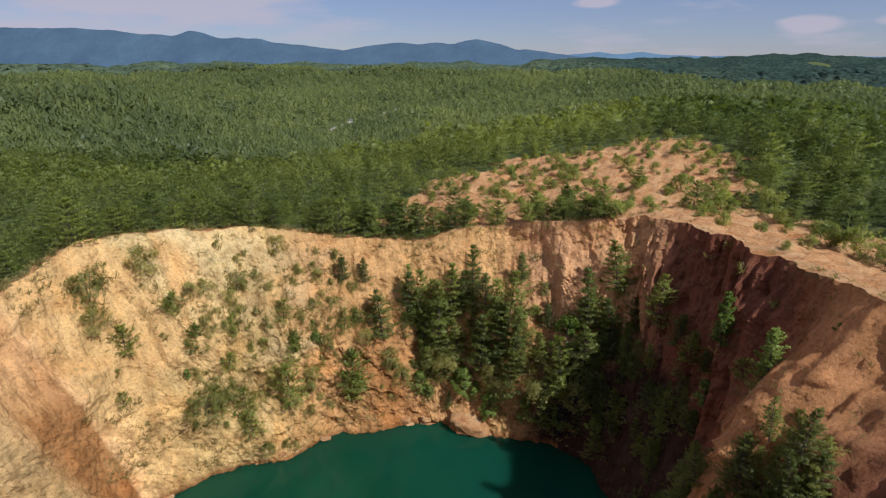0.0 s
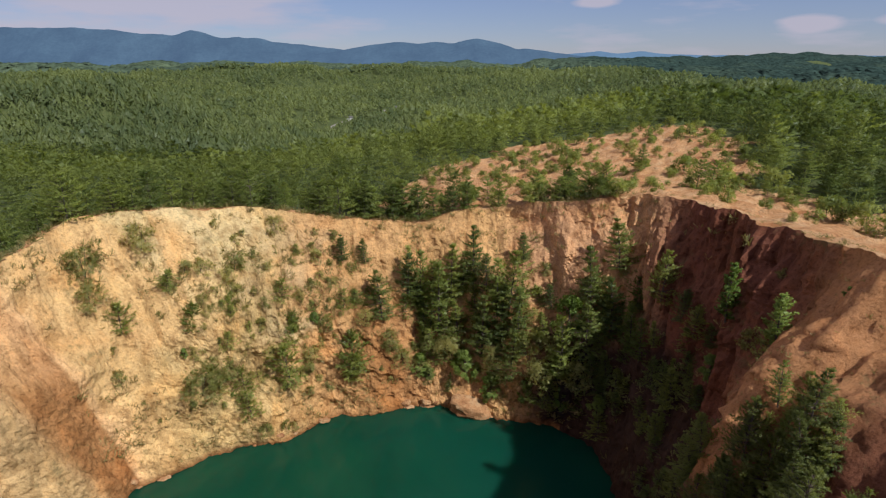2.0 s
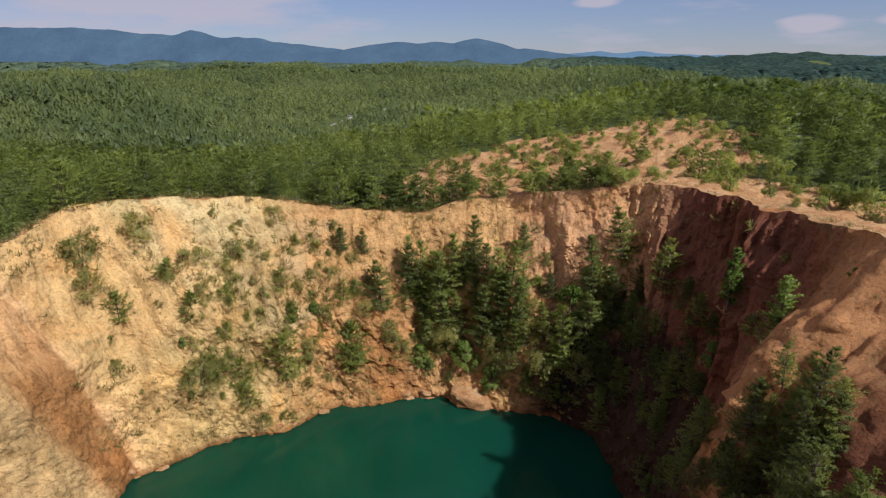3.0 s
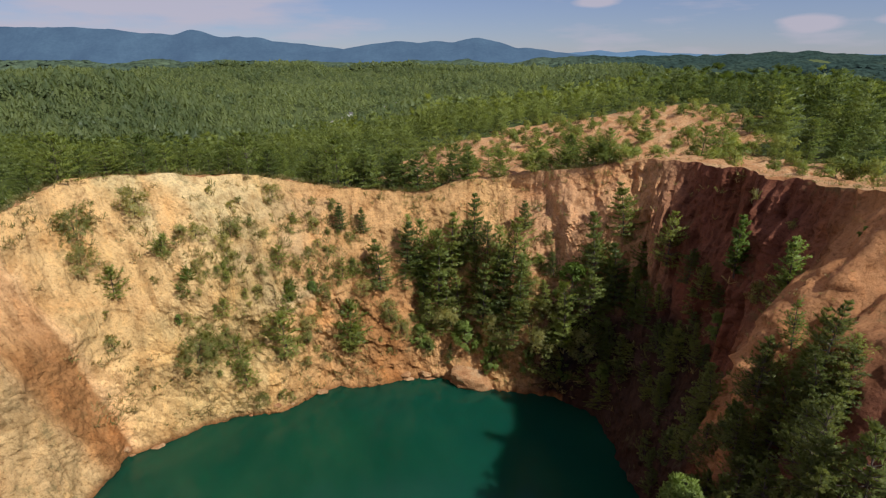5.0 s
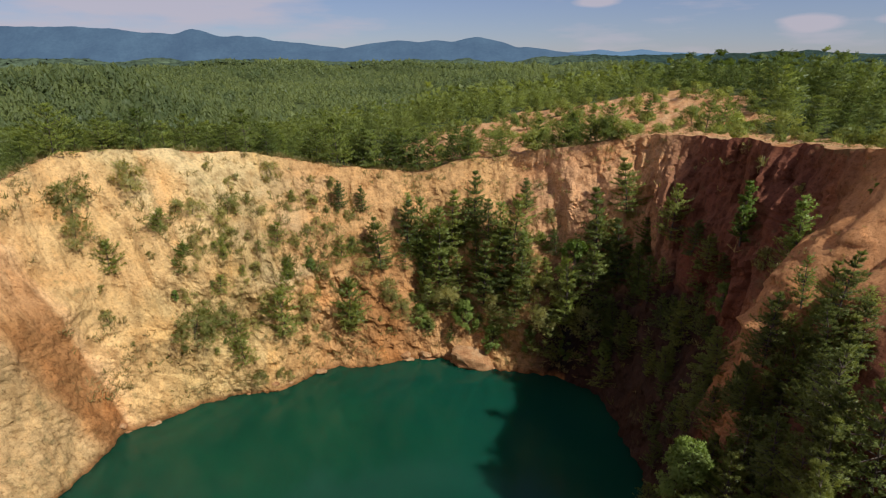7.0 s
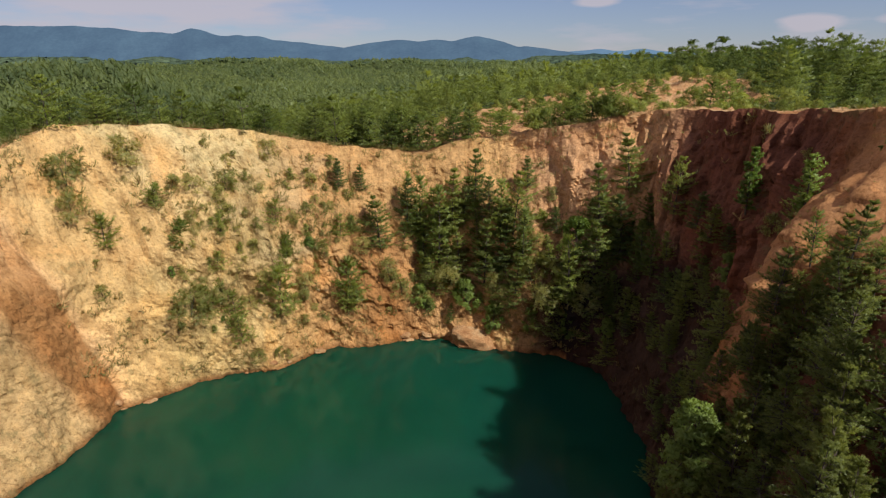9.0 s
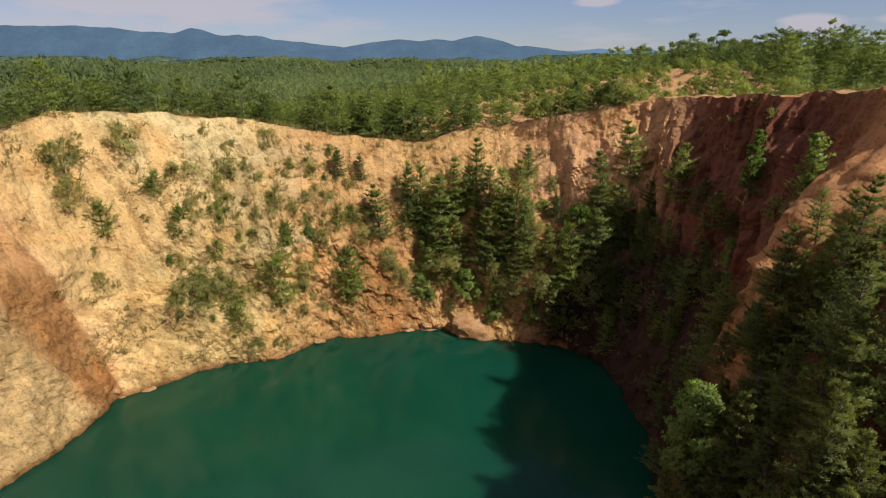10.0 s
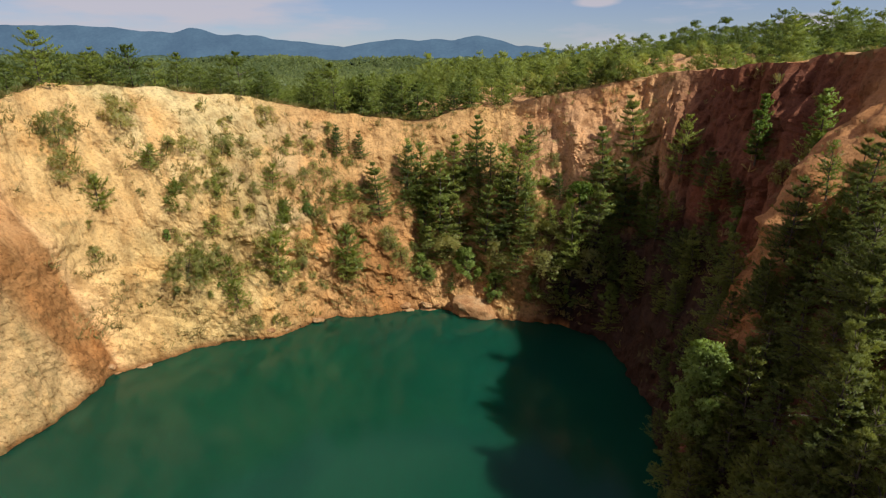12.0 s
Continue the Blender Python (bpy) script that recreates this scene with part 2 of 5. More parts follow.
def ground_z(x, y):
    d, top = past_rim(x, y)
    p = xyz(x, y)
    z = top + (land(x, y) - top) * smooth(0, 26, d)
    b = bareness(x, y)
    rough = 0.35 * fbm(p * 0.15, 3) + b * (1.7 * (ridged(xyz(x * 0.8 + y * 0.35, y * 0.7) * 0.20, 3) - 0.65) + 0.5 * fbm(p * 0.6, 2))
    return z + rough * smooth(0.0, 5.0, d)


# ---- materials ----
class Mat:
    """A small helper to wire node materials."""

    def __init__(self, name):
        self.m = bpy.data.materials.new(name)
        self.m.use_nodes = True
        self.nt = self.m.node_tree
        self.nt.nodes.clear()
        self.out = self.nt.nodes.new("ShaderNodeOutputMaterial")

    def node(self, kind, **values):
        n = self.nt.nodes.new(kind)
        for k, v in values.items():
            n.inputs[k.replace("_", " ")].default_value = v
        return n

    def link(self, a, b):
        self.nt.links.new(a, b)

    def coords(self, scale=(1, 1, 1), turn=(0, 0, 0)):
        geo = self.node("ShaderNodeNewGeometry")
        mp = self.node("ShaderNodeMapping")
        mp.inputs["Scale"].default_value, mp.inputs["Rotation"].default_value = scale, turn
        self.link(geo.outputs["Position"], mp.inputs[0])
        return mp.outputs[0]

    def noise(self, scale, detail=4.0, rough=0.55, at=None, twist=0.0):
        n = self.node("ShaderNodeTexNoise", Scale=scale, Detail=detail, Roughness=rough, Distortion=twist)
        self.link(at if at is not None else self.coords(), n.inputs["Vector"])
        return n.outputs[0]

    def ramp(self, value, stops):
        r = self.node("ShaderNodeValToRGB")
        e = r.color_ramp.elements
        while len(e) < len(stops):
            e.new(0.5)
        for el, (pos, col) in zip(e, stops):
            el.position, el.color = pos, (*col, 1) if len(col) == 3 else col
        self.link(value, r.inputs[0])
        return r.outputs[0]

    def mix(self, fac, a, b, how="MIX"):
        n = self.node("ShaderNodeMix")
        n.data_type, n.blend_type = "RGBA", how
        for key, v in (("Factor", fac), ("A", a), ("B", b)):
            if hasattr(v, "is_linked"):
                self.link(v, n.inputs[key])
            elif key == "Factor":
                n.inputs[0].default_value = v
            else:
                n.inputs[key].default_value = (*v, 1)
        return n.outputs["Result"]

    def math(self, op, a, b=0.0):
        n = self.node("ShaderNodeMath")
        n.operation = op
        for i, v in enumerate((a, b)):
            if hasattr(v, "is_linked"):
                self.link(v, n.inputs[i])
            else:
                n.inputs[i].default_value = v
        return n.outputs[0]

    def attribute(self, name):
        n = self.node("ShaderNodeAttribute")
        n.attribute_name = name
        return n

    def bump(self, height, strength, distance):
        n = self.node("ShaderNodeBump", Strength=strength, Distance=distance)
        self.link(height, n.inputs["Height"])
        return n.outputs[0]

    def surface(self, color, rough=0.9, normal=None, spec=0.2, metal=0.0):
        b = self.node("ShaderNodeBsdfPrincipled", Roughness=rough, Metallic=metal)
        b.inputs["Specular IOR Level"].default_value = spec
        if hasattr(color, "is_linked"):
            self.link(color, b.inputs["Base Color"])
        else:
            b.inputs["Base Color"].default_value = (*color, 1)
        if normal is not None:
            self.link(normal, b.inputs["Normal"])
        self.link(b.outputs[0], self.out.inputs[0])
        return b


def grey(v):
    return (v, v, v)


def earth_material():
    """Clay and broken rock of the wall; its broad tones come with the mesh."""
    k = Mat("clay_and_rock")
    tone = k.attribute("tone").outputs["Color"]
    flow = k.coords((0.5, 0.5, 0.10))
    streak = k.noise(1.1, 6, 0.6, flow, 0.6)
    c = k.mix(1.0, tone, k.ramp(streak, [(0.30, (0.66, 0.60, 0.54)), (0.5, (1, 1, 1)), (0.72, (1.22, 1.16, 1.08))]), "MULTIPLY")
    fine = k.noise(2.6, 8, 0.65)
    c = k.mix(1.0, c, k.ramp(fine, [(0.30, (0.50, 0.43, 0.37)), (0.45, (0.95, 0.95, 0.95)), (0.7, (1.16, 1.14, 1.10))]), "MULTIPLY")
    speck = k.noise(6.5, 5, 0.7)
    c = k.mix(1.0, c, k.ramp(speck, [(0.32, (0.74, 0.69, 0.64)), (0.46, (1, 1, 1)), (0.68, (1.10, 1.09, 1.08))]), "MULTIPLY")
    patch = k.noise(0.16, 5, 0.6, None, 0.4)
    c = k.mix(k.ramp(patch, [(0.50, grey(0)), (0.66, grey(0.45))]), c, k.mix(1.0, c, (0.90, 0.70, 0.50), "MULTIPLY"))
    dull = k.noise(0.09, 4, 0.6, k.coords((1.3, 1.3, 0.5)), 0.5)
    c = k.mix(k.ramp(dull, [(0.48, grey(0)), (0.62, grey(0.8))]), c, k.mix(1.0, c, (0.84, 0.84, 0.80), "MULTIPLY"))
    pale = k.noise(0.23, 5, 0.6, k.coords((1, 1, 0.45)), 0.3)
    c = k.mix(k.ramp(pale, [(0.55, grey(0)), (0.68, grey(0.8))]), c, k.mix(1.0, c, (1.14, 1.17, 1.18), "MULTIPLY"))
    rock = k.attribute("rock").outputs["Fac"]
    # slanting strata in the rock: long along the dip, fine across it
    geo = k.node("ShaderNodeNewGeometry")
    dip = k.node("ShaderNodeCombineXYZ")
    for i, (way, scale) in enumerate((((0.15, 0.55, -0.82), 0.16), ((0.10, 0.82, 0.57), 0.95), ((0.98, -0.17, 0.06), 0.5))):
        dot = k.node("ShaderNodeVectorMath")
        dot.operation = "DOT_PRODUCT"
        dot.inputs[1].default_value = way
        k.link(geo.outputs["Position"], dot.inputs[0])
        k.link(k.math("MULTIPLY", dot.outputs["Value"], scale), dip.inputs[i])
    strata = k.noise(1.0, 7, 0.62, dip.outputs[0], 0.35)
    worn = k.ramp(strata, [(0.30, (0.74, 0.68, 0.62)), (0.46, (0.98, 0.97, 0.95)), (0.62, (1.08, 1.08, 1.08)), (0.72, (1.18, 1.20, 1.22))])
    c = k.mix(k.math("ADD", k.math("MULTIPLY", rock, 0.45), 0.1), c, k.mix(1.0, c, worn, "MULTIPLY"))
    # angular broken blocks along the dip, each with its own tone and dark joints
    jag = k.node("ShaderNodeVectorMath")
    jag.operation = "ADD"
    k.link(dip.outputs[0], jag.inputs[0])
    k.link(k.math("MULTIPLY", k.noise(0.5, 4, 0.6), 1.6), jag.inputs[1])
    cell = k.node("ShaderNodeTexVoronoi", Scale=0.62)
    k.link(jag.outputs[0], cell.inputs["Vector"])
    tint = k.node("ShaderNodeSeparateColor")
    k.link(cell.outputs["Color"], tint.inputs[0])
    joint = k.node("ShaderNodeTexVoronoi", Scale=0.62)
    joint.feature = "DISTANCE_TO_EDGE"
    k.link(jag.outputs[0], joint.inputs["Vector"])
    crack = k.ramp(joint.outputs["Distance"], [(0.0, (0.50, 0.43, 0.37)), (0.02, (0.85, 0.82, 0.79)), (0.05, (1, 1, 1))])
    crack = k.mix(k.ramp(k.noise(0.35, 3, 0.6), [(0.50, grey(0)), (0.60, grey(0.9))]), (1, 1, 1), crack)
    blocky = k.mix(1.0, k.ramp(tint.outputs[0], [(0.0, (0.86, 0.82, 0.77)), (0.5, (1.03, 1.03, 1.03)), (1.0, (1.22, 1.23, 1.22))]), crack, "MULTIPLY")
    c = k.mix(k.math("MULTIPLY", rock, 0.85), c, k.mix(1.0, c, blocky, "MULTIPLY"))
    seam = k.noise(0.30, 6, 0.6, k.coords((1.0, 1.0, 1.8), (0.5, 0.45, 0.3)), 0.5)
    line = k.ramp(seam, [(0.475, grey(0)), (0.494, grey(1)), (0.50, grey(1)), (0.515, grey(0))])
    line = k.math("MULTIPLY", line, k.math("ADD", k.math("MULTIPLY", rock, 0.45), 0.12))
    c = k.mix(k.math("MULTIPLY", line, 0.4), c, k.mix(1.0, c, (0.30, 0.25, 0.22), "MULTIPLY"))
    grass = k.noise(0.8, 6, 0.7)
    c = k.mix(k.ramp(k.math("MULTIPLY", grass, k.noise(0.12, 3)), [(0.33, grey(0)), (0.40, grey(0.45))]), c, (0.13, 0.12, 0.05))
    h = k.math("ADD", k.math("ADD", k.math("MULTIPLY", fine, 0.7), k.math("MULTIPLY", streak, 0.6)), k.math("MULTIPLY", k.math("MULTIPLY", strata, rock), 0.5))
    h = k.math("ADD", h, k.math("MULTIPLY", k.math("MULTIPLY", tint.outputs[0], 1.0), rock))
    grain = k.noise(9.0, 6, 0.7)
    h = k.math("ADD", h, k.math("MULTIPLY", grain, 0.22))
    k.surface(c, 0.95, k.bump(h, 1.0, 0.26), 0.1)
    return k.m


def ground_material():
    """Woodland floor with bare orange earth where it is washed out."""
    k = Mat("woodland_floor_and_bare_earth")
    a = k.noise(0.35, 6, 0.65)
    b = k.noise(2.2, 7, 0.7)
    floor = k.ramp(a, [(0.3, (0.045, 0.066, 0.022)), (0.5, (0.080, 0.100, 0.034)), (0.7, (0.125, 0.130, 0.050))])
    soil = k.ramp(a, [(0.3, (0.42, 0.185, 0.072)), (0.5, (0.54, 0.295, 0.135)), (0.72, (0.60, 0.395, 0.21))])
    soil = k.mix(1.0, soil, k.ramp(b, [(0.3, (0.6, 0.56, 0.52)), (0.5, (1, 1, 1)), (0.7, (1.12, 1.1, 1.06))]), "MULTIPLY")
    edge = k.math("ADD", k.attribute("bare").outputs["Fac"], k.math("MULTIPLY", k.math("SUBTRACT", b, 0.5), 0.9))
    edge = k.math("ADD", edge, k.math("MULTIPLY", k.math("SUBTRACT", a, 0.5), 0.7))
    c = k.mix(k.ramp(edge, [(0.38, grey(0)), (0.56, grey(1))]), floor, soil)
    k.surface(c, 0.95, k.bump(k.math("ADD", b, k.math("MULTIPLY", a, 1.4)), 1.0, 0.5), 0.1)
    return k.m


def water_material():
    k = Mat("green_pit_water")
    cloud = k.noise(0.045, 4, 0.5, None, 0.6)
    deep = k.noise(0.012, 2, 0.5)
    c = k.mix(k.ramp(cloud, [(0.35, grey(0)), (0.75, grey(1))]), (0.0042, 0.040, 0.022), (0.009, 0.057, 0.028))
    c = k.mix(k.ramp(deep, [(0.45, grey(0)), (0.65, grey(0.6))]), c, (0.004, 0.050, 0.042))
    n = k.bump(k.math("ADD", k.noise(0.9, 3, 0.5, k.coords((1, 0.45, 1))), k.math("MULTIPLY", k.noise(3.5, 3), 0.25)), 0.10, 0.25)
    s = k.surface(c, 0.10, n, 0.35)
    s.inputs["IOR"].default_value = 1.333
    # murky water: light spreads sideways in it
    s.subsurface_method = "BURLEY"
    s.inputs["Subsurface Weight"].default_value = 1.0
    s.inputs["Subsurface Radius"].default_value = (0.5, 1.0, 0.8)
    s.inputs["Subsurface Scale"].default_value = 3.0
    return k.m


def leaf_material(name, dark, light, gaps=12.0, tinted=False, share=0.5, thin=0.35):
    """Needles or leaves: varied from plant to plant and from spray to spray."""
    k = Mat(name)
    geo = k.node("ShaderNodeNewGeometry")
    who = k.attribute("tint").outputs["Fac"] if tinted else k.node("ShaderNodeObjectInfo").outputs["Random"]
    v = k.math("ADD", k.math("MULTIPLY", geo.outputs["Random Per Island"], 0.20), k.math("MULTIPLY", who, 0.80))
    c = k.ramp(v, [(0.1, dark), (0.9, light)])
    dull = k.noise(0.5, 2)
    c = k.mix(k.ramp(dull, [(0.55, grey(0)), (0.75, grey(0.3))]), c, (0.13, 0.11, 0.05))
    d, t, g = k.node("ShaderNodeBsdfDiffuse"), k.node("ShaderNodeBsdfTranslucent"), k.node("ShaderNodeBsdfGlossy", Roughness=0.45)
    k.link(c, d.inputs["Color"])
    k.link(k.mix(1.0, c, (1.25, 1.2, 0.6), "MULTIPLY"), t.inputs["Color"])
    g.inputs["Color"].default_value = (0.5, 0.55, 0.5, 1)
    m1, m2 = k.node("ShaderNodeMixShader"), k.node("ShaderNodeMixShader")
    m1.inputs[0].default_value, m2.inputs[0].default_value = thin, 0.03
    k.link(d.outputs[0], m1.inputs[1])
    k.link(t.outputs[0], m1.inputs[2])
    k.link(m1.outputs[0], m2.inputs[1])
    k.link(g.outputs[0], m2.inputs[2])
    # open gaps between the needles of a spray
    holes = k.node("ShaderNodeTexNoise", Scale=gaps, Detail=3.0, Roughness=0.65)
    k.link(k.coords(), holes.inputs["Vector"])
    clear, m3 = k.node("ShaderNodeBsdfTransparent"), k.node("ShaderNodeMixShader")
    k.link(k.math("GREATER_THAN", holes.outputs[0], 1 - share), m3.inputs[0])
    k.link(m2.outputs[0], m3.inputs[1])
    k.link(clear.outputs[0], m3.inputs[2])
    k.link(m3.outputs[0], k.out.inputs[0])
    return k.m


def bark_material():
    k = Mat("grey_brown_bark")
    n = k.noise(3.0, 5, 0.6, k.coords((3, 3, 0.7)))
    k.surface(k.ramp(n, [(0.3, (0.04, 0.030, 0.023)), (0.7, (0.13, 0.10, 0.078))]), 0.9, k.bump(n, 0.6, 0.03))
    return k.m


def rock_material():
    k = Mat("rust_stained_rock")
    a, b = k.noise(0.6, 6, 0.6), k.noise(4.0, 7, 0.65)
    c = k.ramp(a, [(0.3, (0.24, 0.105, 0.045)), (0.5, (0.38, 0.20, 0.09)), (0.7, (0.46, 0.30, 0.16))])
    c = k.mix(1.0, c, k.ramp(b, [(0.3, grey(0.6)), (0.55, grey(1.05))]), "MULTIPLY")
    k.surface(c, 0.9, k.bump(k.math("ADD", a, k.math("MULTIPLY", b, 0.5)), 0.9, 0.3), 0.15)
    return k.m


def plain_material(name, color, rough=0.8, vary=0.15):
    k = Mat(name)
    n = k.noise(1.5, 5, 0.6)
    k.surface(k.mix(1.0, color, k.ramp(n, [(0.3, grey(1 - vary)), (0.7, grey(1 + vary))]), "MULTIPLY"), rough)
    return k.m


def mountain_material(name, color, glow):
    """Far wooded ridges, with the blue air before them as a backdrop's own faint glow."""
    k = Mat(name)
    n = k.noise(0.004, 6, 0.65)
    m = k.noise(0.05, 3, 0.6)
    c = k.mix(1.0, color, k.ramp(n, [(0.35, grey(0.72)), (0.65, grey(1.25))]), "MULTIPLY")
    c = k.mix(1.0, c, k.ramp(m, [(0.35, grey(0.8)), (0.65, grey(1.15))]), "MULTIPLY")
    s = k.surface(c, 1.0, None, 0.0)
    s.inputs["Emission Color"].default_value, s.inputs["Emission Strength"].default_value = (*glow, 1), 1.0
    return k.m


def canopy_material():
    """Closed woods far away, crown beside crown, with blue haze put into the colour."""
    k = Mat("hazy_far_canopy")
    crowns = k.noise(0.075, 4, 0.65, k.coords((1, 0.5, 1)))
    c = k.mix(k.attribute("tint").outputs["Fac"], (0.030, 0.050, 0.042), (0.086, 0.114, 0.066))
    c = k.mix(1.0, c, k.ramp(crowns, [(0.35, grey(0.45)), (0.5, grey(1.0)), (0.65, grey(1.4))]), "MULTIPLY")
    k.surface(c, 1.0, k.bump(crowns, 1.0, 2.5), 0.0)
    return k.m


EARTH, GROUND, WATER = earth_material(), ground_material(), water_material()
NEEDLES = leaf_material("pine_needles", (0.110, 0.150, 0.034), (0.260, 0.305, 0.066), 13.0, share=0.47, thin=0.45)
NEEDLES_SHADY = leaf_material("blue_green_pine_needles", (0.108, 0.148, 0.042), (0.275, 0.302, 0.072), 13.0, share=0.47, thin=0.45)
NEEDLES_CLOSE = leaf_material("pine_needles_close", (0.100, 0.128, 0.034), (0.245, 0.262, 0.062), 20.0, share=0.48, thin=0.45)
NEEDLES_WOOD = leaf_material("pine_needles_of_the_wood", (0.092, 0.128, 0.036), (0.265, 0.305, 0.074), 8.0, True, 0.475, 0.45)
SEEDLING = leaf_material("young_pine_needles", (0.150, 0.190, 0.042), (0.310, 0.335, 0.080), 15.0, share=0.485, thin=0.45)
FAR_LEAVES = leaf_material("leaves_of_far_woods", (0.108, 0.145, 0.062), (0.225, 0.262, 0.094), 2.2, True, 0.45, 0.5)
LEAVES = leaf_material("broad_leaves", (0.115, 0.175, 0.030), (0.235, 0.300, 0.062), 14.0, share=0.44)
SCRUB = leaf_material("dry_scrub_leaves", (0.195, 0.205, 0.056), (0.390, 0.350, 0.110), 15.0, share=0.515, thin=0.45)
WEEDS = leaf_material("dry_weeds", (0.19, 0.19, 0.06), (0.42, 0.31, 0.14), 20.0, True, 0.3)
FAR_WOODS = canopy_material()
BARK, ROCK = bark_material(), rock_material()
WHITE_WALL = plain_material("white_painted_boards", (0.75, 0.73, 0.68))
GREY_ROOF = plain_material("grey_roofing", (0.22, 0.21, 0.20))
GRAVEL = plain_material("pale_gravel_road", (0.26, 0.24, 0.20))


# ---- building helpers ----
def mesh_of(name, verts, faces, material, smooth_shade=False):
    me = bpy.data.meshes.new(name)
    verts = np.asarray(verts, np.float32)
    faces = np.asarray(faces, np.int32)
    n, k = faces.shape
    me.vertices.add(len(verts))
    me.vertices.foreach_set("co", verts.ravel())
    me.loops.add(n * k)
    me.loops.foreach_set("vertex_index", faces.ravel())
    me.polygons.add(n)
    me.polygons.foreach_set("loop_start", np.arange(0, n * k, k, dtype=np.int32))
    me.polygons.foreach_set("use_smooth", np.full(n, smooth_shade))
    me.update(calc_edges=True)
    me.validate()
    me.materials.append(material)
    return me


def set_normals(me, normals):
    """Shade the small leaves by the roundness of their crown."""
    me.normals_split_custom_set_from_vertices(normals)


def give(me, name, values):
    """Store one number or one colour for each vertex."""
    values = np.asarray(values, np.float32)
    if values.ndim == 1:
        me.attributes.new(name, "FLOAT", "POINT").data.foreach_set("value", values)
    else:
        rgba = np.concatenate([values, np.ones((len(values), 1), np.float32)], 1)
        me.attributes.new(name, "FLOAT_COLOR", "POINT").data.foreach_set("color", rgba.ravel())


def grid_faces(rows, cols, closed=False):
    r, c = np.meshgrid(np.arange(rows - 1), np.arange(cols if closed else cols - 1), indexing="ij")
    d = (c + 1) % cols
    return np.stack([r * cols + c, r * cols + d, (r + 1) * cols + d, (r + 1) * cols + c], -1).reshape(-1, 4)


def part(name, me, parent, label=""):
    ob = new(name, me)
    ob.parent = parent
    return tagged(ob, label)


def joined(chunks):
    """Join (verts, faces) arrays into one."""
    vs, fs, n = [], [], 0
    for v, f in chunks:
        vs.append(v)
        fs.append(f + n)
        n += len(v)
    return np.concatenate(vs), np.concatenate(fs)


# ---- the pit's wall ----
# the near-black and deep red clays carry the east wall's shade in their colour
CREAM, PEACH, ORANGE, RUST, PINK, CLAY, SHADE_RED, SHADE_DARK, SPUR = (.58, .38, .170), (.67, .43, .205), (.43, .245, .108), (.37, .185, .074), (.50, .285, .145), (.475, .285, .124), (.175, .072, .042), (.055, .032, .024), (.40, .20, .090)
TAN = (.49, .345, .156)
UPPER = [CREAM, CREAM, CREAM, PEACH, PEACH, PEACH, CREAM, CREAM, TAN, CLAY, CLAY, CLAY, CLAY, CLAY, CLAY, PINK, PINK, PINK, SHADE_RED, SHADE_RED, SHADE_RED, SPUR, SPUR, SPUR, SHADE_RED, SHADE_RED, SHADE_RED, CREAM, CREAM]
LOWER = [CREAM, CREAM, CLAY, RUST, RUST, PEACH, CREAM, TAN, TAN, CLAY, ORANGE, RUST, ORANGE, ORANGE, ORANGE, CLAY, SHADE_DARK, SHADE_DARK, SHADE_DARK, SHADE_DARK, SHADE_DARK, SHADE_DARK, SHADE_RED, SHADE_DARK, SHADE_DARK, SHADE_DARK, SHADE_DARK, CREAM, CREAM]


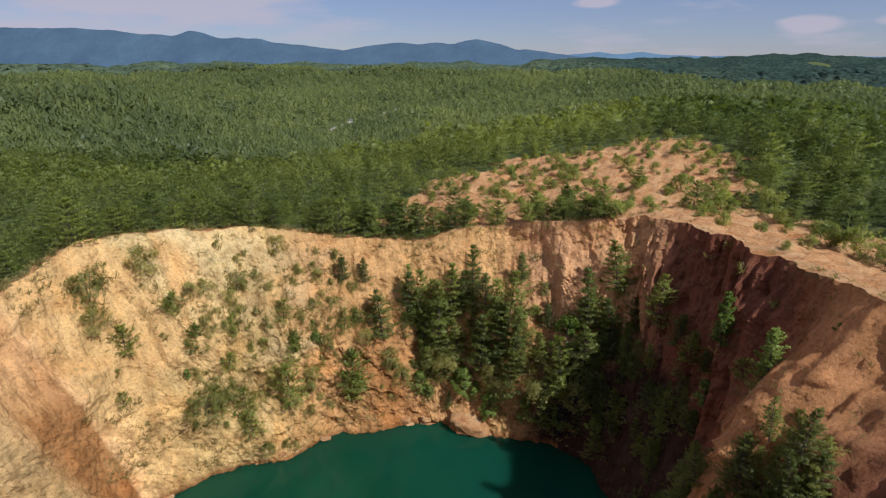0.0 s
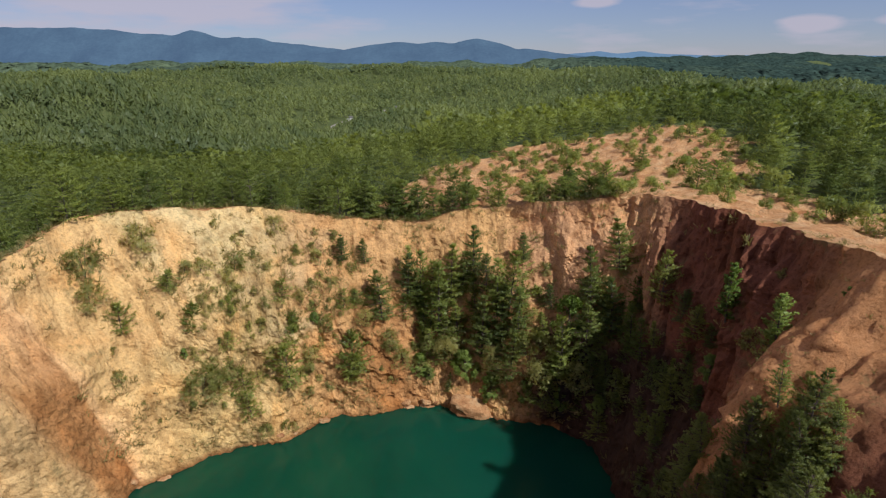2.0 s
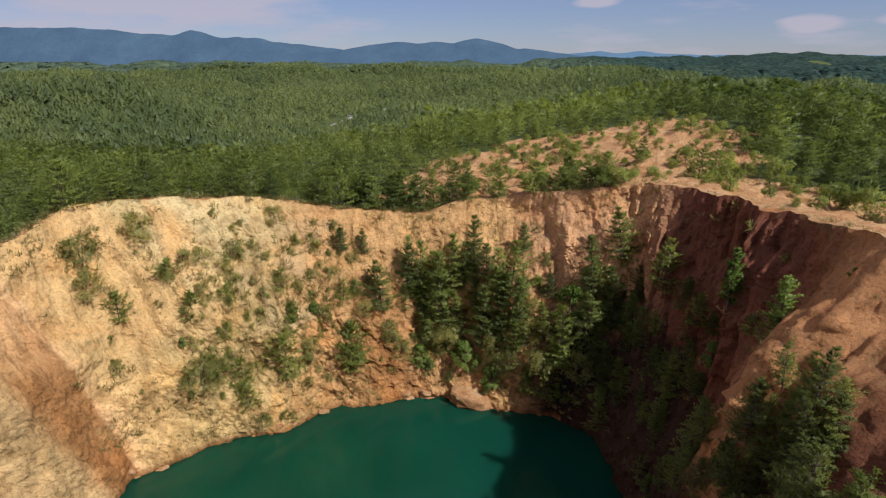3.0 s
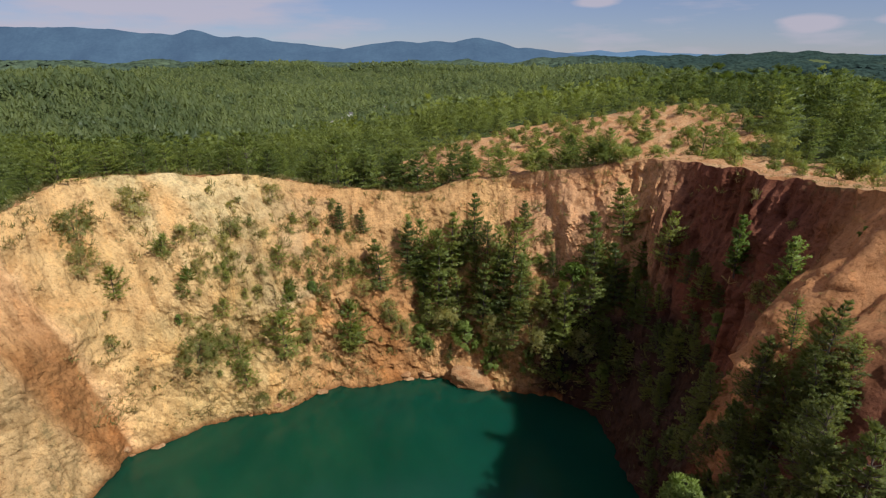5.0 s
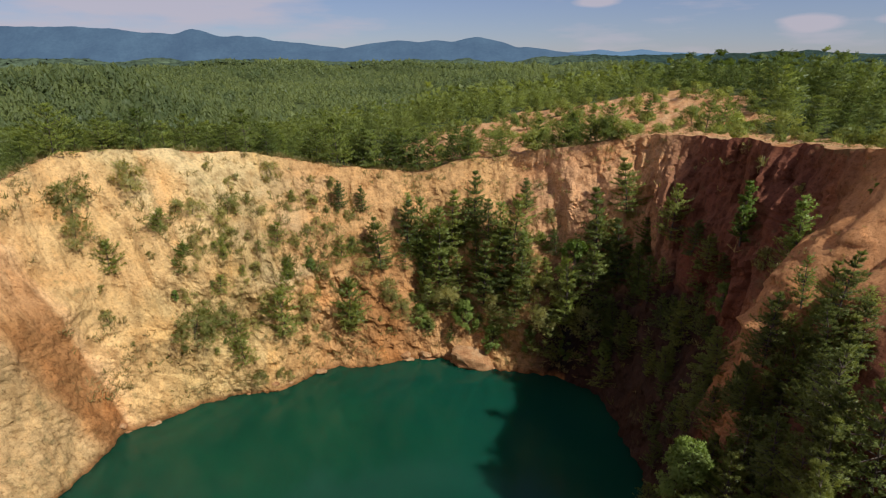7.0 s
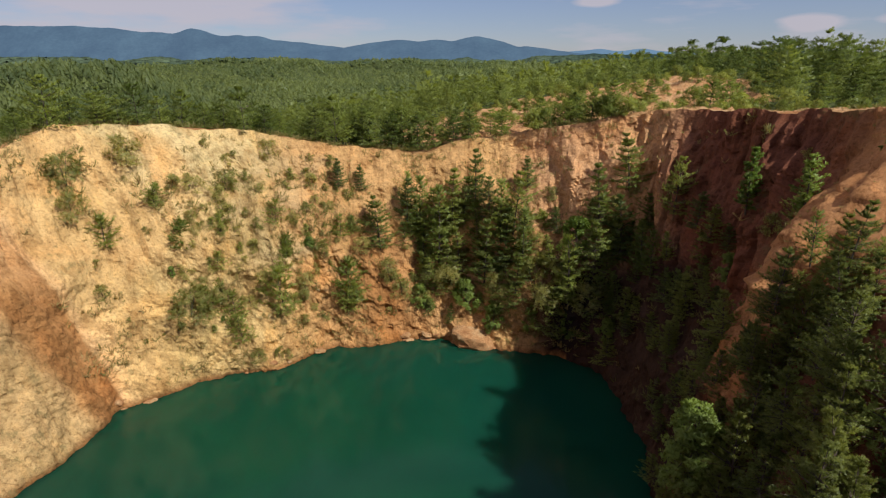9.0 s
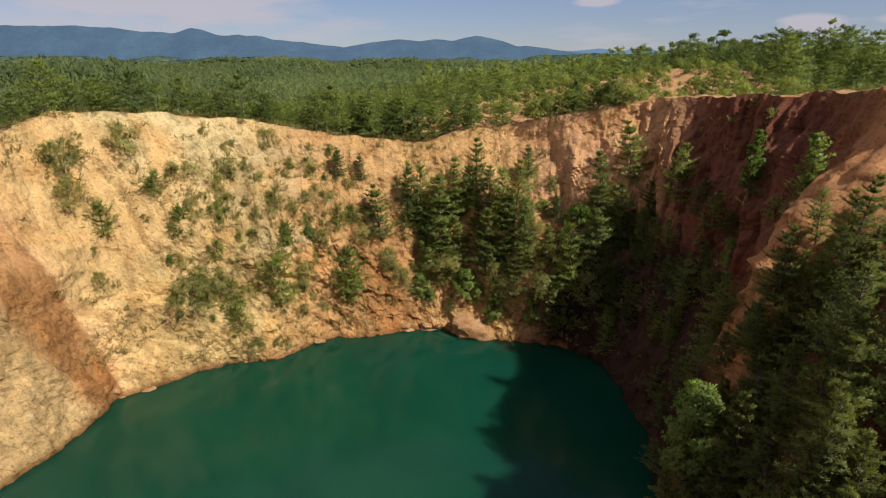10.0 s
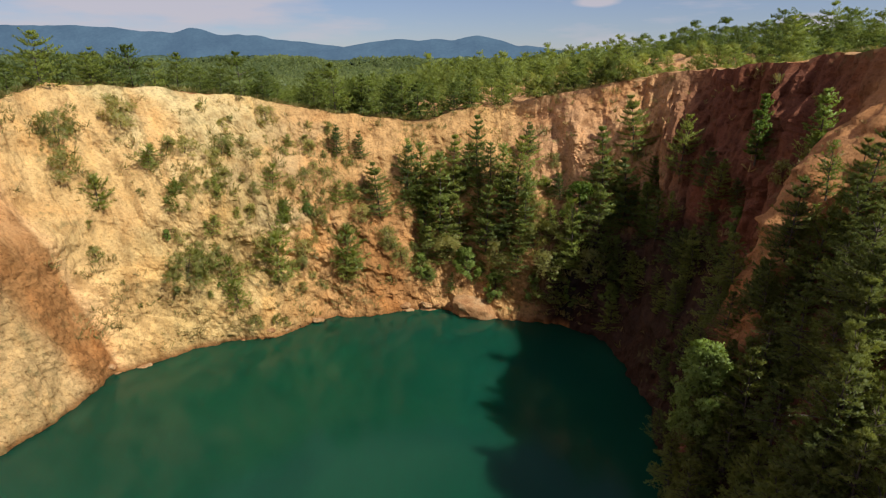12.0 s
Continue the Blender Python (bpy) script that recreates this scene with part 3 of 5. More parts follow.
def build_wall():
    u, v, p = UU.ravel(), VV.ravel(), WALL.reshape(-1, 3)
    shift = u + 0.45 * fbm(p * 0.09 + 40, 3) + np.where(u < 7, 0.035 * (p[:, 2] - 12), 0)
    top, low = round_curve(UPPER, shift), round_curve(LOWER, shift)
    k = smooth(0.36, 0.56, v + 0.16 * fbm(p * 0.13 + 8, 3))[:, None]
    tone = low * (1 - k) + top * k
    # a rust-stained slab slants down into the water at the west side
    slant = v - 0.85 * (5.45 - u) + 0.05 * fbm(p * 0.2 + 3, 3)
    slab = (smooth(-0.02, -0.12, slant + 0.06 * fbm(p * 0.5, 3)) * smooth(-1.1, -0.75, slant) * (1 - 0.45 * smooth(0.5, 0.75, v)))[:, None] * (u < 7)[:, None]
    flush = (smooth(0.22, -0.05, slant) * smooth(-0.5, 0.1, slant) * 0.6)[:, None] * (u < 7)[:, None]
    tone = tone * (1 - flush) + np.array((.62, .37, .19)) * flush
    tone = tone * (1 - slab) + np.array(RUST) * slab
    grey_rock = (smooth(-0.75, -1.1, slant) * (u < 7))[:, None]
    tone = tone * (1 - grey_rock) + np.array((.50, .335, .162)) * grey_rock
    # a pale bleached face under the rim, and dull olive-grey clay beside it
    bleach = (smooth(7.2, 7.4, shift) * smooth(8.1, 7.85, shift) * smooth(0.62, 0.78, v + 0.1 * fbm(p * 0.3, 2)) * 0.7)[:, None]
    tone = tone * (1 - bleach) + np.array((.62, .48, .25)) * bleach
    dull = (smooth(7.7, 8.2, shift) * smooth(9.8, 9.2, shift) * smooth(0.35, 0.5, v) * smooth(0.99, 0.9, v) * smooth(-0.5, 0.5, fbm(p * 0.12 + 60, 3)) * 0.8)[:, None]
    tone = tone * (1 - dull) + np.array((.44, .35, .20)) * dull
    # wet line at the water, in the shade-darkened tone on the east
    wet = smooth(0.035, 0.0, v)[:, None]
    tone = tone * (1 - wet) + np.where((u > 16.2)[:, None], np.array(SHADE_DARK) * 0.8, np.array(RUST) * 0.6) * wet
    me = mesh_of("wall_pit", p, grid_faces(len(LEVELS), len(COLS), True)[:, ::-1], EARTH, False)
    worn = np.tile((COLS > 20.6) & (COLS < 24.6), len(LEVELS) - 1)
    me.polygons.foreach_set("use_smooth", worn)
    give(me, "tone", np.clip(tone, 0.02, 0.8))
    give(me, "rock", 1 - smooth(0.3, 0.6, v + 0.2 * fbm(p * 0.12, 2)))
    tagged(new("wall_pit", me), "steep eroded pit wall of cream, orange and rust clay over broken rock", "cliff", kind="structure")


def build_ground():
    out = np.r_[0.0, 0.45, 1.0, 1.6, np.arange(2.3, 60, 1.6), np.geomspace(60, 5200, 62)]
    rim = EDGE[:, :2]
    way = rim - CENTRE
    far = np.linalg.norm(way, axis=1)
    way = way / far[:, None]
    # pit's edge first, then a clean ring that widens to the horizon
    xy = rim[None] + way[None] * out[:, None, None]
    x, y = xy[..., 0].ravel(), xy[..., 1].ravel()
    z = ground_z(x, y)
    p = np.stack([x, y, z], 1)
    p[: len(COLS), 2] = EDGE[:, 2]
    k = len(COLS)
    for r, w in ((1, 0.75), (2, 0.5), (3, 0.25)):
        p[r * k:(r + 1) * k, 2] = EDGE[:, 2] * w + p[r * k:(r + 1) * k, 2] * (1 - w)
    me = mesh_of("ground", p, grid_faces(len(out), k, True)[:, ::-1], GROUND, True)
    give(me, "bare", bareness(x, y))
    tagged(new("ground", me), "wooded rolling land with bare orange earth beside the pit", "ground", kind="structure")


def build_water():
    u = np.linspace(0, STATIONS, 240, endpoint=False)
    ring = wall_base(u, np.full(240, 0.0))[:, :2]
    way = ring - CENTRE
    rows = []
    for f in np.linspace(0.0, 1.05, 12):
        rows.append(np.c_[CENTRE + way * max(f, 0.002), np.zeros(240)])
    me = mesh_of("water", np.concatenate(rows), grid_faces(12, 240, True), WATER, True)
    tagged(new("water", me), "still deep green water filling the pit", "water", kind="structure")


build_wall()
build_ground()
build_water()


# ---- far mountains ----
def ridge(name, label, y, line, foot, material, seed, rough):
    """A far ridge: its skyline as (x, z), falling towards the viewer."""
    xs = np.linspace(line[0][0], line[-1][0], 420)
    top = np.interp(xs, [a for a, _ in line], [b for _, b in line])
    kernel = np.hanning(13)
    top = np.convolve(np.pad(top, 6, mode="edge"), kernel / kernel.sum(), "valid")
    top = top + rough * fbm(xyz(xs * 0.012, seed), 5)
    rows = []
    for f in np.linspace(0, 1, 14):
        z = foot + (top - foot) * f ** 0.8
        spur = 90 * fbm(xyz(xs * 0.004, seed + 5, f), 3) * (1 - f)
        rows.append(np.stack([xs, y - 420 * (1 - f) + spur, z], 1))
    me = mesh_of(name, np.concatenate(rows), grid_faces(14, len(xs)), material, True)
    tagged(new(name, me), label, "mountain", kind="structure")


# the blue of both is haze, given as the material's own glow
BLUE_NEAR = mountain_material("wooded_mountain_haze_glow", (0.030, 0.048, 0.055), (0.058, 0.094, 0.160))
BLUE_FAR = mountain_material("mountain_haze_glow", (0.03, 0.05, 0.06), (0.115, 0.185, 0.285))
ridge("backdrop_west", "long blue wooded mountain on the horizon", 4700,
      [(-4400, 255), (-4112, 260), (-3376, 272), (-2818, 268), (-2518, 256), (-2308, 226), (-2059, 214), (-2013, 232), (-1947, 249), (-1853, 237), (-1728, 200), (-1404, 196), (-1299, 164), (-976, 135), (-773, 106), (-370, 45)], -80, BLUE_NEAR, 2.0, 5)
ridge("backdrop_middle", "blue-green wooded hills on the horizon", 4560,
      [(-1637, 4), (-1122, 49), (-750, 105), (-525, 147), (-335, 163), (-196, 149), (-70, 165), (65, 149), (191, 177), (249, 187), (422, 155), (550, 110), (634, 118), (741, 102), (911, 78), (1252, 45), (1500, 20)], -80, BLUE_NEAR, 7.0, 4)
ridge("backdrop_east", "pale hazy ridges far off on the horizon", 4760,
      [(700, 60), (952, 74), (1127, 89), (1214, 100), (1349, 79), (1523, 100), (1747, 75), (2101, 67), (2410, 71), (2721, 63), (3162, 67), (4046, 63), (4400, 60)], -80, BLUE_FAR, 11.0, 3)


# ---- plants ----
def tube(points, radii, sides=5):
    """A tapered bent tube."""
    points, n = np.asarray(points, float), len(points)
    t = np.gradient(points, axis=0)
    t /= np.linalg.norm(t, axis=1)[:, None] + 1e-9
    a = np.cross(t, np.array([0.31, 0.87, 0.12]))
    a /= np.linalg.norm(a, axis=1)[:, None] + 1e-9
    b = np.cross(t, a)
    w = np.linspace(0, 2 * np.pi, sides, endpoint=False)
    ring = points[:, None] + np.asarray(radii)[:, None, None] * (a[:, None] * np.cos(w)[None, :, None] + b[:, None] * np.sin(w)[None, :, None])
    q = grid_faces(n, sides, True)
    return ring.reshape(-1, 3), np.concatenate([q[:, :3], q[:, [0, 2, 3]]])


def sprays(base, way, length, width, rng, blades, flat=1.3, face=None):
    """Small tufts: thin triangles that fan out from each base along its way, turned at random, or laid along the crown's face."""
    n = len(base)
    base, way, length, width = (np.repeat(q, blades, 0) for q in (base, way, length, width))
    d = way + rng.normal(0, 0.42, (n * blades, 3))
    up = rng.normal(0, flat, (n * blades, 3)) + np.array([0, 0, 1.0])
    if face is not None:
        up = np.repeat(face, blades, 0) + rng.normal(0, 0.3, (n * blades, 3))
        up /= np.linalg.norm(up, axis=1)[:, None]
        d = rng.normal(0, 1, (n * blades, 3)) + way * 0.6 - np.array([0, 0, 0.3])
        d -= up * (d * up).sum(1)[:, None]
    d /= np.linalg.norm(d, axis=1)[:, None]
    side = np.cross(d, up)
    side /= np.linalg.norm(side, axis=1)[:, None] + 1e-9
    back = base - d * ((0.5 if face is not None else 0.2) * length)[:, None]
    ends = base + d * length[:, None]
    fan = (rng.random(n * blades) < 0.45)[:, None]
    root, tip = np.where(fan, ends, back), np.where(fan, back, ends)
    v = np.stack([root - side * width[:, None], root + side * width[:, None], tip], 1)
    return v.reshape(-1, 3), np.arange(3 * n * blades).reshape(-1, 3)


def soften(leaves, rng, up=0.7, keep=0.25, turn=0.3):
    """Turn each leaf's face outward and give it the roundness of the crown: points, faces and normals."""
    v, f = leaves
    tri = v[f]
    c = tri.mean(1)
    out = np.stack([c[:, 0], c[:, 1], c[:, 2] * 0], 1)
    out /= np.linalg.norm(out, axis=1)[:, None] + 0.6
    n = out + np.array([0, 0, up]) + rng.normal(0, turn, c.shape)
    n /= np.linalg.norm(n, axis=1)[:, None]
    own = np.cross(tri[:, 1] - tri[:, 0], tri[:, 2] - tri[:, 0])
    own /= np.linalg.norm(own, axis=1)[:, None] + 1e-9
    back = (own * n).sum(1) < 0
    tri[back] = tri[back][:, [0, 2, 1]]
    own[back] *= -1
    n = n * (1 - keep) + own * keep
    n /= np.linalg.norm(n, axis=1)[:, None]
    return tri.reshape(-1, 3), np.arange(3 * len(f)).reshape(-1, 3), np.repeat(n, 3, 0)


def wood_and_leaves(shape, rng):
    """Trunk and softened crown in one: points, faces and normals."""
    (wv, wf), leaves = shape
    cv, cf, cn = soften(leaves, rng)
    wn = np.stack([wv[:, 0], wv[:, 1], wv[:, 2] * 0 + 0.1], 1)
    wn /= np.linalg.norm(wn, axis=1)[:, None]
    return np.concatenate([wv, cv]), np.concatenate([wf, cf + len(wv)]), np.concatenate([wn, cn])


def pine_shape(rng, height, reach, whorls, arms, steps, blades, droop=0.1, low=0.10, open_top=0.0, coarse=1.0, limbs=True, full=1.5, shell=0.0, flat=1.3, rise=0.75, slim=1.0, start=0.22):
    """Trunk with limbs, and a layered crown of needle tufts."""
    thick = 1.4 if flat > 1 else 1.0
    bend = rng.normal(0, 0.035, 2) * height
    def axis(z):
        f = z / height
        return np.stack([bend[0] * f * f, bend[1] * f * f, z], -1)
    zs = np.linspace(0, height, 7)
    wood = [tube(axis(zs), 0.014 * height * (1.02 - 0.95 * zs / height) + 0.008, 6)]
    bases, ways, lens, wids = [], [], [], []
    for i in range(whorls):
        f = low + (0.97 - low) * ((i + rng.uniform(-0.25, 0.25)) / max(whorls - 1, 1))
        f = min(max(f, low), 0.985)
        spread = reach * ((1 - f ** full) ** 0.85 + 0.05) * (0.62 + 0.38 * min(1, (f - low) / 0.14 + 0.25))
        spread *= 1 + open_top * (f > 0.6)
        turn = rng.uniform(0, 6.28)
        for j in range(arms):
            if rng.random() < 0.16:
                continue
            az = turn + 6.283 * j / arms + rng.normal(0, 0.25)
            L = spread * rng.uniform(0.48, 1.3)
            lift = 0.10 + rise * f * f + rng.normal(0, 0.10) - droop * (1 - f)
            out = np.array([math.cos(az), math.sin(az), 0.0])
            across = np.array([-out[1], out[0], 0.0])
            root = axis(np.array([f * height]))[0]
            tip_lift = lift + 0.18
            if limbs and L > 0.22 * reach:
                q = np.array([0, 0.8])
                pts = root + out * (L * q)[:, None] + np.array([0, 0, 1.0]) * (L * (lift * q + 0.18 * q * q))[:, None]
                wood.append(tube(pts, np.array([0.011, 0.004]) * height * 0.55, 3))
            k = max(2, int(steps * (0.4 + 0.6 * L / reach)))
            for q in np.linspace(start, 1.0, k):
                rows = 1 if q > 0.9 else 2 if q > 0.5 else 2
                for r in range(rows):
                    off = 0.0 if rows == 1 else (r - 0.5) * 2 * rng.uniform(0.25, 1.0) * 0.36 * L * (1.15 - q)
                    b = root + out * L * q * (1 - 0.1 * abs(off)) + across * off + np.array([0, 0, L * (lift * q + 0.18 * q * q) + rng.normal(0, 0.03)])
                    bases.append(b)
                    ways.append(out * 0.75 + across * np.sign(off) * 0.5 + np.array([0, 0, 0.25 + 0.5 * f]))
                    lens.append(rng.uniform(0.36, 0.62) * coarse * (0.6 + 0.4 * height / 6))
                    wids.append(rng.uniform(0.07, 0.12) * slim * coarse * thick * (0.6 + 0.4 * height / 6))
    top = axis(np.array([height]))[0]
    for q in range(3):
        bases.append(top - np.array([0, 0, 0.12 * q]))
        ways.append(np.array([0, 0, 1.0]))
        lens.append(0.4 * coarse)
        wids.append(0.06 * coarse)
    bases, ways, lens, wids = np.array(bases), np.array(ways), np.array(lens), np.array(wids)
    face = None
    if shell:
        face = np.stack([bases[:, 0], bases[:, 1], bases[:, 2] * 0], 1)
        face /= np.linalg.norm(face, axis=1)[:, None] + 0.3
        face = face + np.array([0, 0, 0.25]) + np.array([0, 0, 0.9]) * (bases[:, 2:] / height)
        wids = wids * shell
    return joined(wood), sprays(bases, ways, lens, wids, rng, blades, flat, face)


def broad_shape(rng, height, reach, lobes, leaves, size, low=0.25, clump=0.36):
    """Several stems and lobed clumps of leaves."""
    wood, quads = [], []
    stems = 1 if height > 3 else 3
    tops = []
    for s in range(stems):
        lean = rng.normal(0, 0.12, 2) * height
        zs = np.linspace(0, 1, 5)
        pts = np.stack([lean[0] * zs ** 1.5, lean[1] * zs ** 1.5, zs * height * 0.85], 1)
        wood.append(tube(pts, (0.012 if stems == 1 else 0.005) * height * (1.05 - zs) + 0.006, 5))
        tops.append(pts)
    bases, ways, lens, wids = [], [], [], []
    for i in range(lobes):
        trunk = tops[i % stems]
        f = low + (0.95 - low) * rng.random() ** 0.8
        root = np.array([np.interp(f, zsq, trunk[:, k]) for k, zsq in ((0, np.linspace(0, 1, 5)), (1, np.linspace(0, 1, 5)), (2, np.linspace(0, 1, 5)))])
        az = rng.uniform(0, 6.28)
        shape = math.sin(math.pi * min(1, 0.18 + 0.82 * f)) ** 0.6
        c = root + np.array([math.cos(az), math.sin(az), 0.25]) * reach * shape * rng.uniform(0.35, 0.85)
        wood.append(tube(np.stack([root, (root + c) / 2 + [0, 0, 0.04 * height], c]), np.array([0.008, 0.005, 0.002]) * height * (0.7 if stems == 1 else 0.35), 3))
        r = reach * clump * rng.uniform(0.7, 1.3)
        d = rng.normal(0, 1, (leaves, 3))
        d /= np.linalg.norm(d, axis=1)[:, None]
        b = c + d * r * rng.uniform(0.35, 1.0, (leaves, 1)) * np.array([1, 1, 0.75])
        bases.append(b)
        ways.append(d * 0.7 + np.array([0, 0, 0.15]))
        lens.append(rng.uniform(0.7, 1.3, leaves) * size)
        wids.append(rng.uniform(0.35, 0.55, leaves) * size)
    crown = sprays(np.concatenate(bases), np.concatenate(ways), np.concatenate(lens), np.concatenate(wids), rng, 1, 1.2)
    return joined(wood), crown


LEAF_RNG = np.random.RandomState(44)


def plant(name, shape, leaf, label, category, group):
    """A thing made of a trunk and a crown, standing at the origin."""
    (wv, wf), leaves = shape
    cv, cf, cn = soften(leaves, LEAF_RNG)
    ob = tagged(new(name), label, category, group)
    part("trunk", mesh_of("trunk", wv, wf, BARK, True), ob)
    crown = mesh_of("crown", cv, cf, leaf, True)
    set_normals(crown, cn)
    part("crown", crown, ob)
    return ob


def stand(source, x, y, z, size, rng, lean=(0, 0)):
    m = Matrix.Translation((x, y, z)) @ Euler((radians(lean[0]), radians(lean[1]), rng.uniform(0, 6.28))).to_matrix().to_4x4() @ Matrix.Diagonal((size, size, size * rng.uniform(0.9, 1.12), 1))
    ob = copy_thing(source, Matrix.Identity(4))
    ob.matrix_basis = m
    return ob


def retire(source):
    """Take away the pattern plant once its copies stand."""
    for o in (*source.children_recursive, source):
        bpy.data.objects.remove(o)


rng = np.random.RandomState(11)

# patterns: young pines about 6 m, saplings and bushes about 2 m, leafy trees about 6 m
PINES = [plant("pine_tree", pine_shape(rng, 6.0, r, w, a, 9, 6, d, lo * 0.6, o, 0.62, True, 2.0, 0.0, 0.7, 0.30, 1.55, 0.2), NEEDLES, "young green pine with layered branches, rooted in the clay", "tree", "young pines round the pit")
         for r, w, a, d, lo, o in ((3.2, 9, 8, .05, .08, 0), (2.8, 10, 7, .0, .10, 0), (3.5, 8, 8, .05, .08, .1), (2.6, 10, 7, .0, .09, 0), (3.3, 8, 8, -.1, .10, .15), (3.0, 9, 8, .1, .08, 0))]
SPARSE = [plant("pine_tree", pine_shape(rng, 6.0, r, w, 5, 5, 4, d, lo, 0, 0.75, True, 1.5, 0.0, 0.6, 0.6, 1.2), NEEDLES, "thin pine with bare lower trunk growing on the pit wall", "tree", "young pines round the pit")
          for r, w, d, lo in ((1.4, 13, .1, .12), (1.7, 11, .0, .2), (1.2, 12, .2, .16))]
SHRUBS = [plant("shrub", broad_shape(rng, 2.0, r, n, 50, 0.19, 0.0, 0.32), SCRUB, "small dry olive-green shrub clinging to bare clay", "shrub", "shrubs on the clay slopes")
          for r, n in ((1.0, 16), (1.25, 18), (0.85, 15))]
GREENS = [plant("shrub", pine_shape(rng, 2.0, r, w, 6, 5, 5, d, 0.03, 0.1, 0.72, True, 1.8, 0.0, 0.8, 0.8, 1.0), SEEDLING, "ragged green seedling growing from a crack in the wall", "shrub", "shrubs on the clay slopes")
          for r, w, d in ((0.95, 7, 0), (1.25, 6, .1), (0.85, 8, 0))]
DEEP = [plant("pine_tree", pine_shape(rng, 6.0, r, w, 7, 9, 6, d, lo, 0, 0.5, True, f, 0.0, 0.7, 0.4, 1.4, 0.2), NEEDLES_SHADY, "tall blue-green pine crowded in the hollow of the pit wall", "tree", "young pines round the pit")
        for r, w, d, lo, f in ((2.3, 11, .1, .05, 1.5), (1.9, 12, .2, .04, 1.3), (2.5, 10, .0, .08, 1.7), (2.1, 11, .15, .10, 1.4))]
LEAFY = [plant("leafy_tree", broad_shape(rng, 6.0, r, int(n * 2.4), 80, 0.19, 0.02, 0.18), LEAVES, "bright green broadleaved sapling with a loose crown", "tree", "broadleaved saplings")
         for r, n in ((2.2, 30), (1.9, 26))]
SLENDER = [plant("leafy_tree", pine_shape(rng, 6.0, r, 13, 5, 6, 7, 0.0, 0.12, 0.1, 0.5, True, 2.6, 0.0, 1.0, 0.7, 1.4), LEAVES, "tall thin sapling with bright leaves against the shaded wall", "tree", "broadleaved saplings")
           for r in (0.85, 1.0)]
CLOSE = [plant("pine_tree", pine_shape(rng, 6.0, r, w, 7, 13, 9, d, lo, 0.1, 0.42, True, 1.2, 0.0, 0.7, 0.5, 0.95, 0.25), NEEDLES_CLOSE, "tall green pine with open feathery branches on the steep bank", "tree", "young pines round the pit")
         for r, w, d, lo in ((2.1, 10, .1, .10), (1.8, 11, .0, .14), (2.4, 10, .15, .08))]
CLOSE_LEAFY = [plant("leafy_tree", broad_shape(rng, 6.0, 1.9, 130, 90, 0.13, 0.02, 0.16), LEAVES, "leafy broadleaved tree rising from the steep bank", "tree", "broadleaved saplings")]
BUSHES = [plant("bush", broad_shape(rng, 2.2, r, 14, 34, 0.27, 0.06, 0.36), SEEDLING, "low bushy green pine seedling on bare orange earth", "bush", "pine seedlings on the bare hill")
          for r in (1.3, 1.5, 1.1)]


# ---- the wood: nearest trees one by one, the rest as one growth ----
def scatter(rng, near, far, gap, spread=0.74):
    """Places in a fan before the pit, about gap apart."""
    out = []
    r = near
    while r < far:
        g = gap(r)
        n = max(1, int(2 * spread * r / g))
        a = np.linspace(-spread, spread, n) + rng.uniform(-0.5, 0.5, n) * 2 * spread / n
        rr = r + rng.uniform(-0.5, 0.5, n) * g
        out.append(np.stack([rr * np.sin(a), rr * np.cos(a)], 1))
        r += g
    return np.concatenate(out)


def wooded(x, y):
    """How thickly the wood stands: none in the pit, on bare earth, along the road or in clearings."""
    d, _ = past_rim(x, y)
    k = smooth(0.8, 2.6, d) * (1 - smooth(0.08, 0.65, bareness(x, y)) * 0.97)
    clear = smooth(0.36, 0.5, vnoise(xyz(x, y) * 0.010 + 2.7)) * 0.5 + 0.5
    k = k * np.where(y > 330, 0.55 + 0.45 * clear, 1)
    k = k * (1 - 0.93 * smooth(30, 38, x) * (1 - smooth(-2, 5, x - 55 - 0.22 * (y - 80))) * (1 - smooth(165, 185, y)))
    return k * road_gap(x, y)


ROADS = [([(-190, 750), (-155, 785), (-136, 818), (-105, 840), (-81, 975), (77, 1068)], 11.0), ([(-300, 646), (-271, 658), (-238, 672), (-215, 690)], 7.0), ([(827, 1771), (807, 1421), (742, 1232), (760, 1180)], 15.0), ([(-720, 946), (-600, 953)], 7.0)]


def road_gap(x, y):
    k = np.ones(len(x))
    for line, half in ROADS:
        for (ax, ay), (bx, by) in zip(line, line[1:]):
            t = np.clip(((x - ax) * (bx - ax) + (y - ay) * (by - ay)) / ((bx - ax) ** 2 + (by - ay) ** 2), 0, 1)
            d = np.hypot(x - ax - t * (bx - ax), y - ay - t * (by - ay))
            k = np.minimum(k, smooth(half + 2, half + 9, d))
    return k


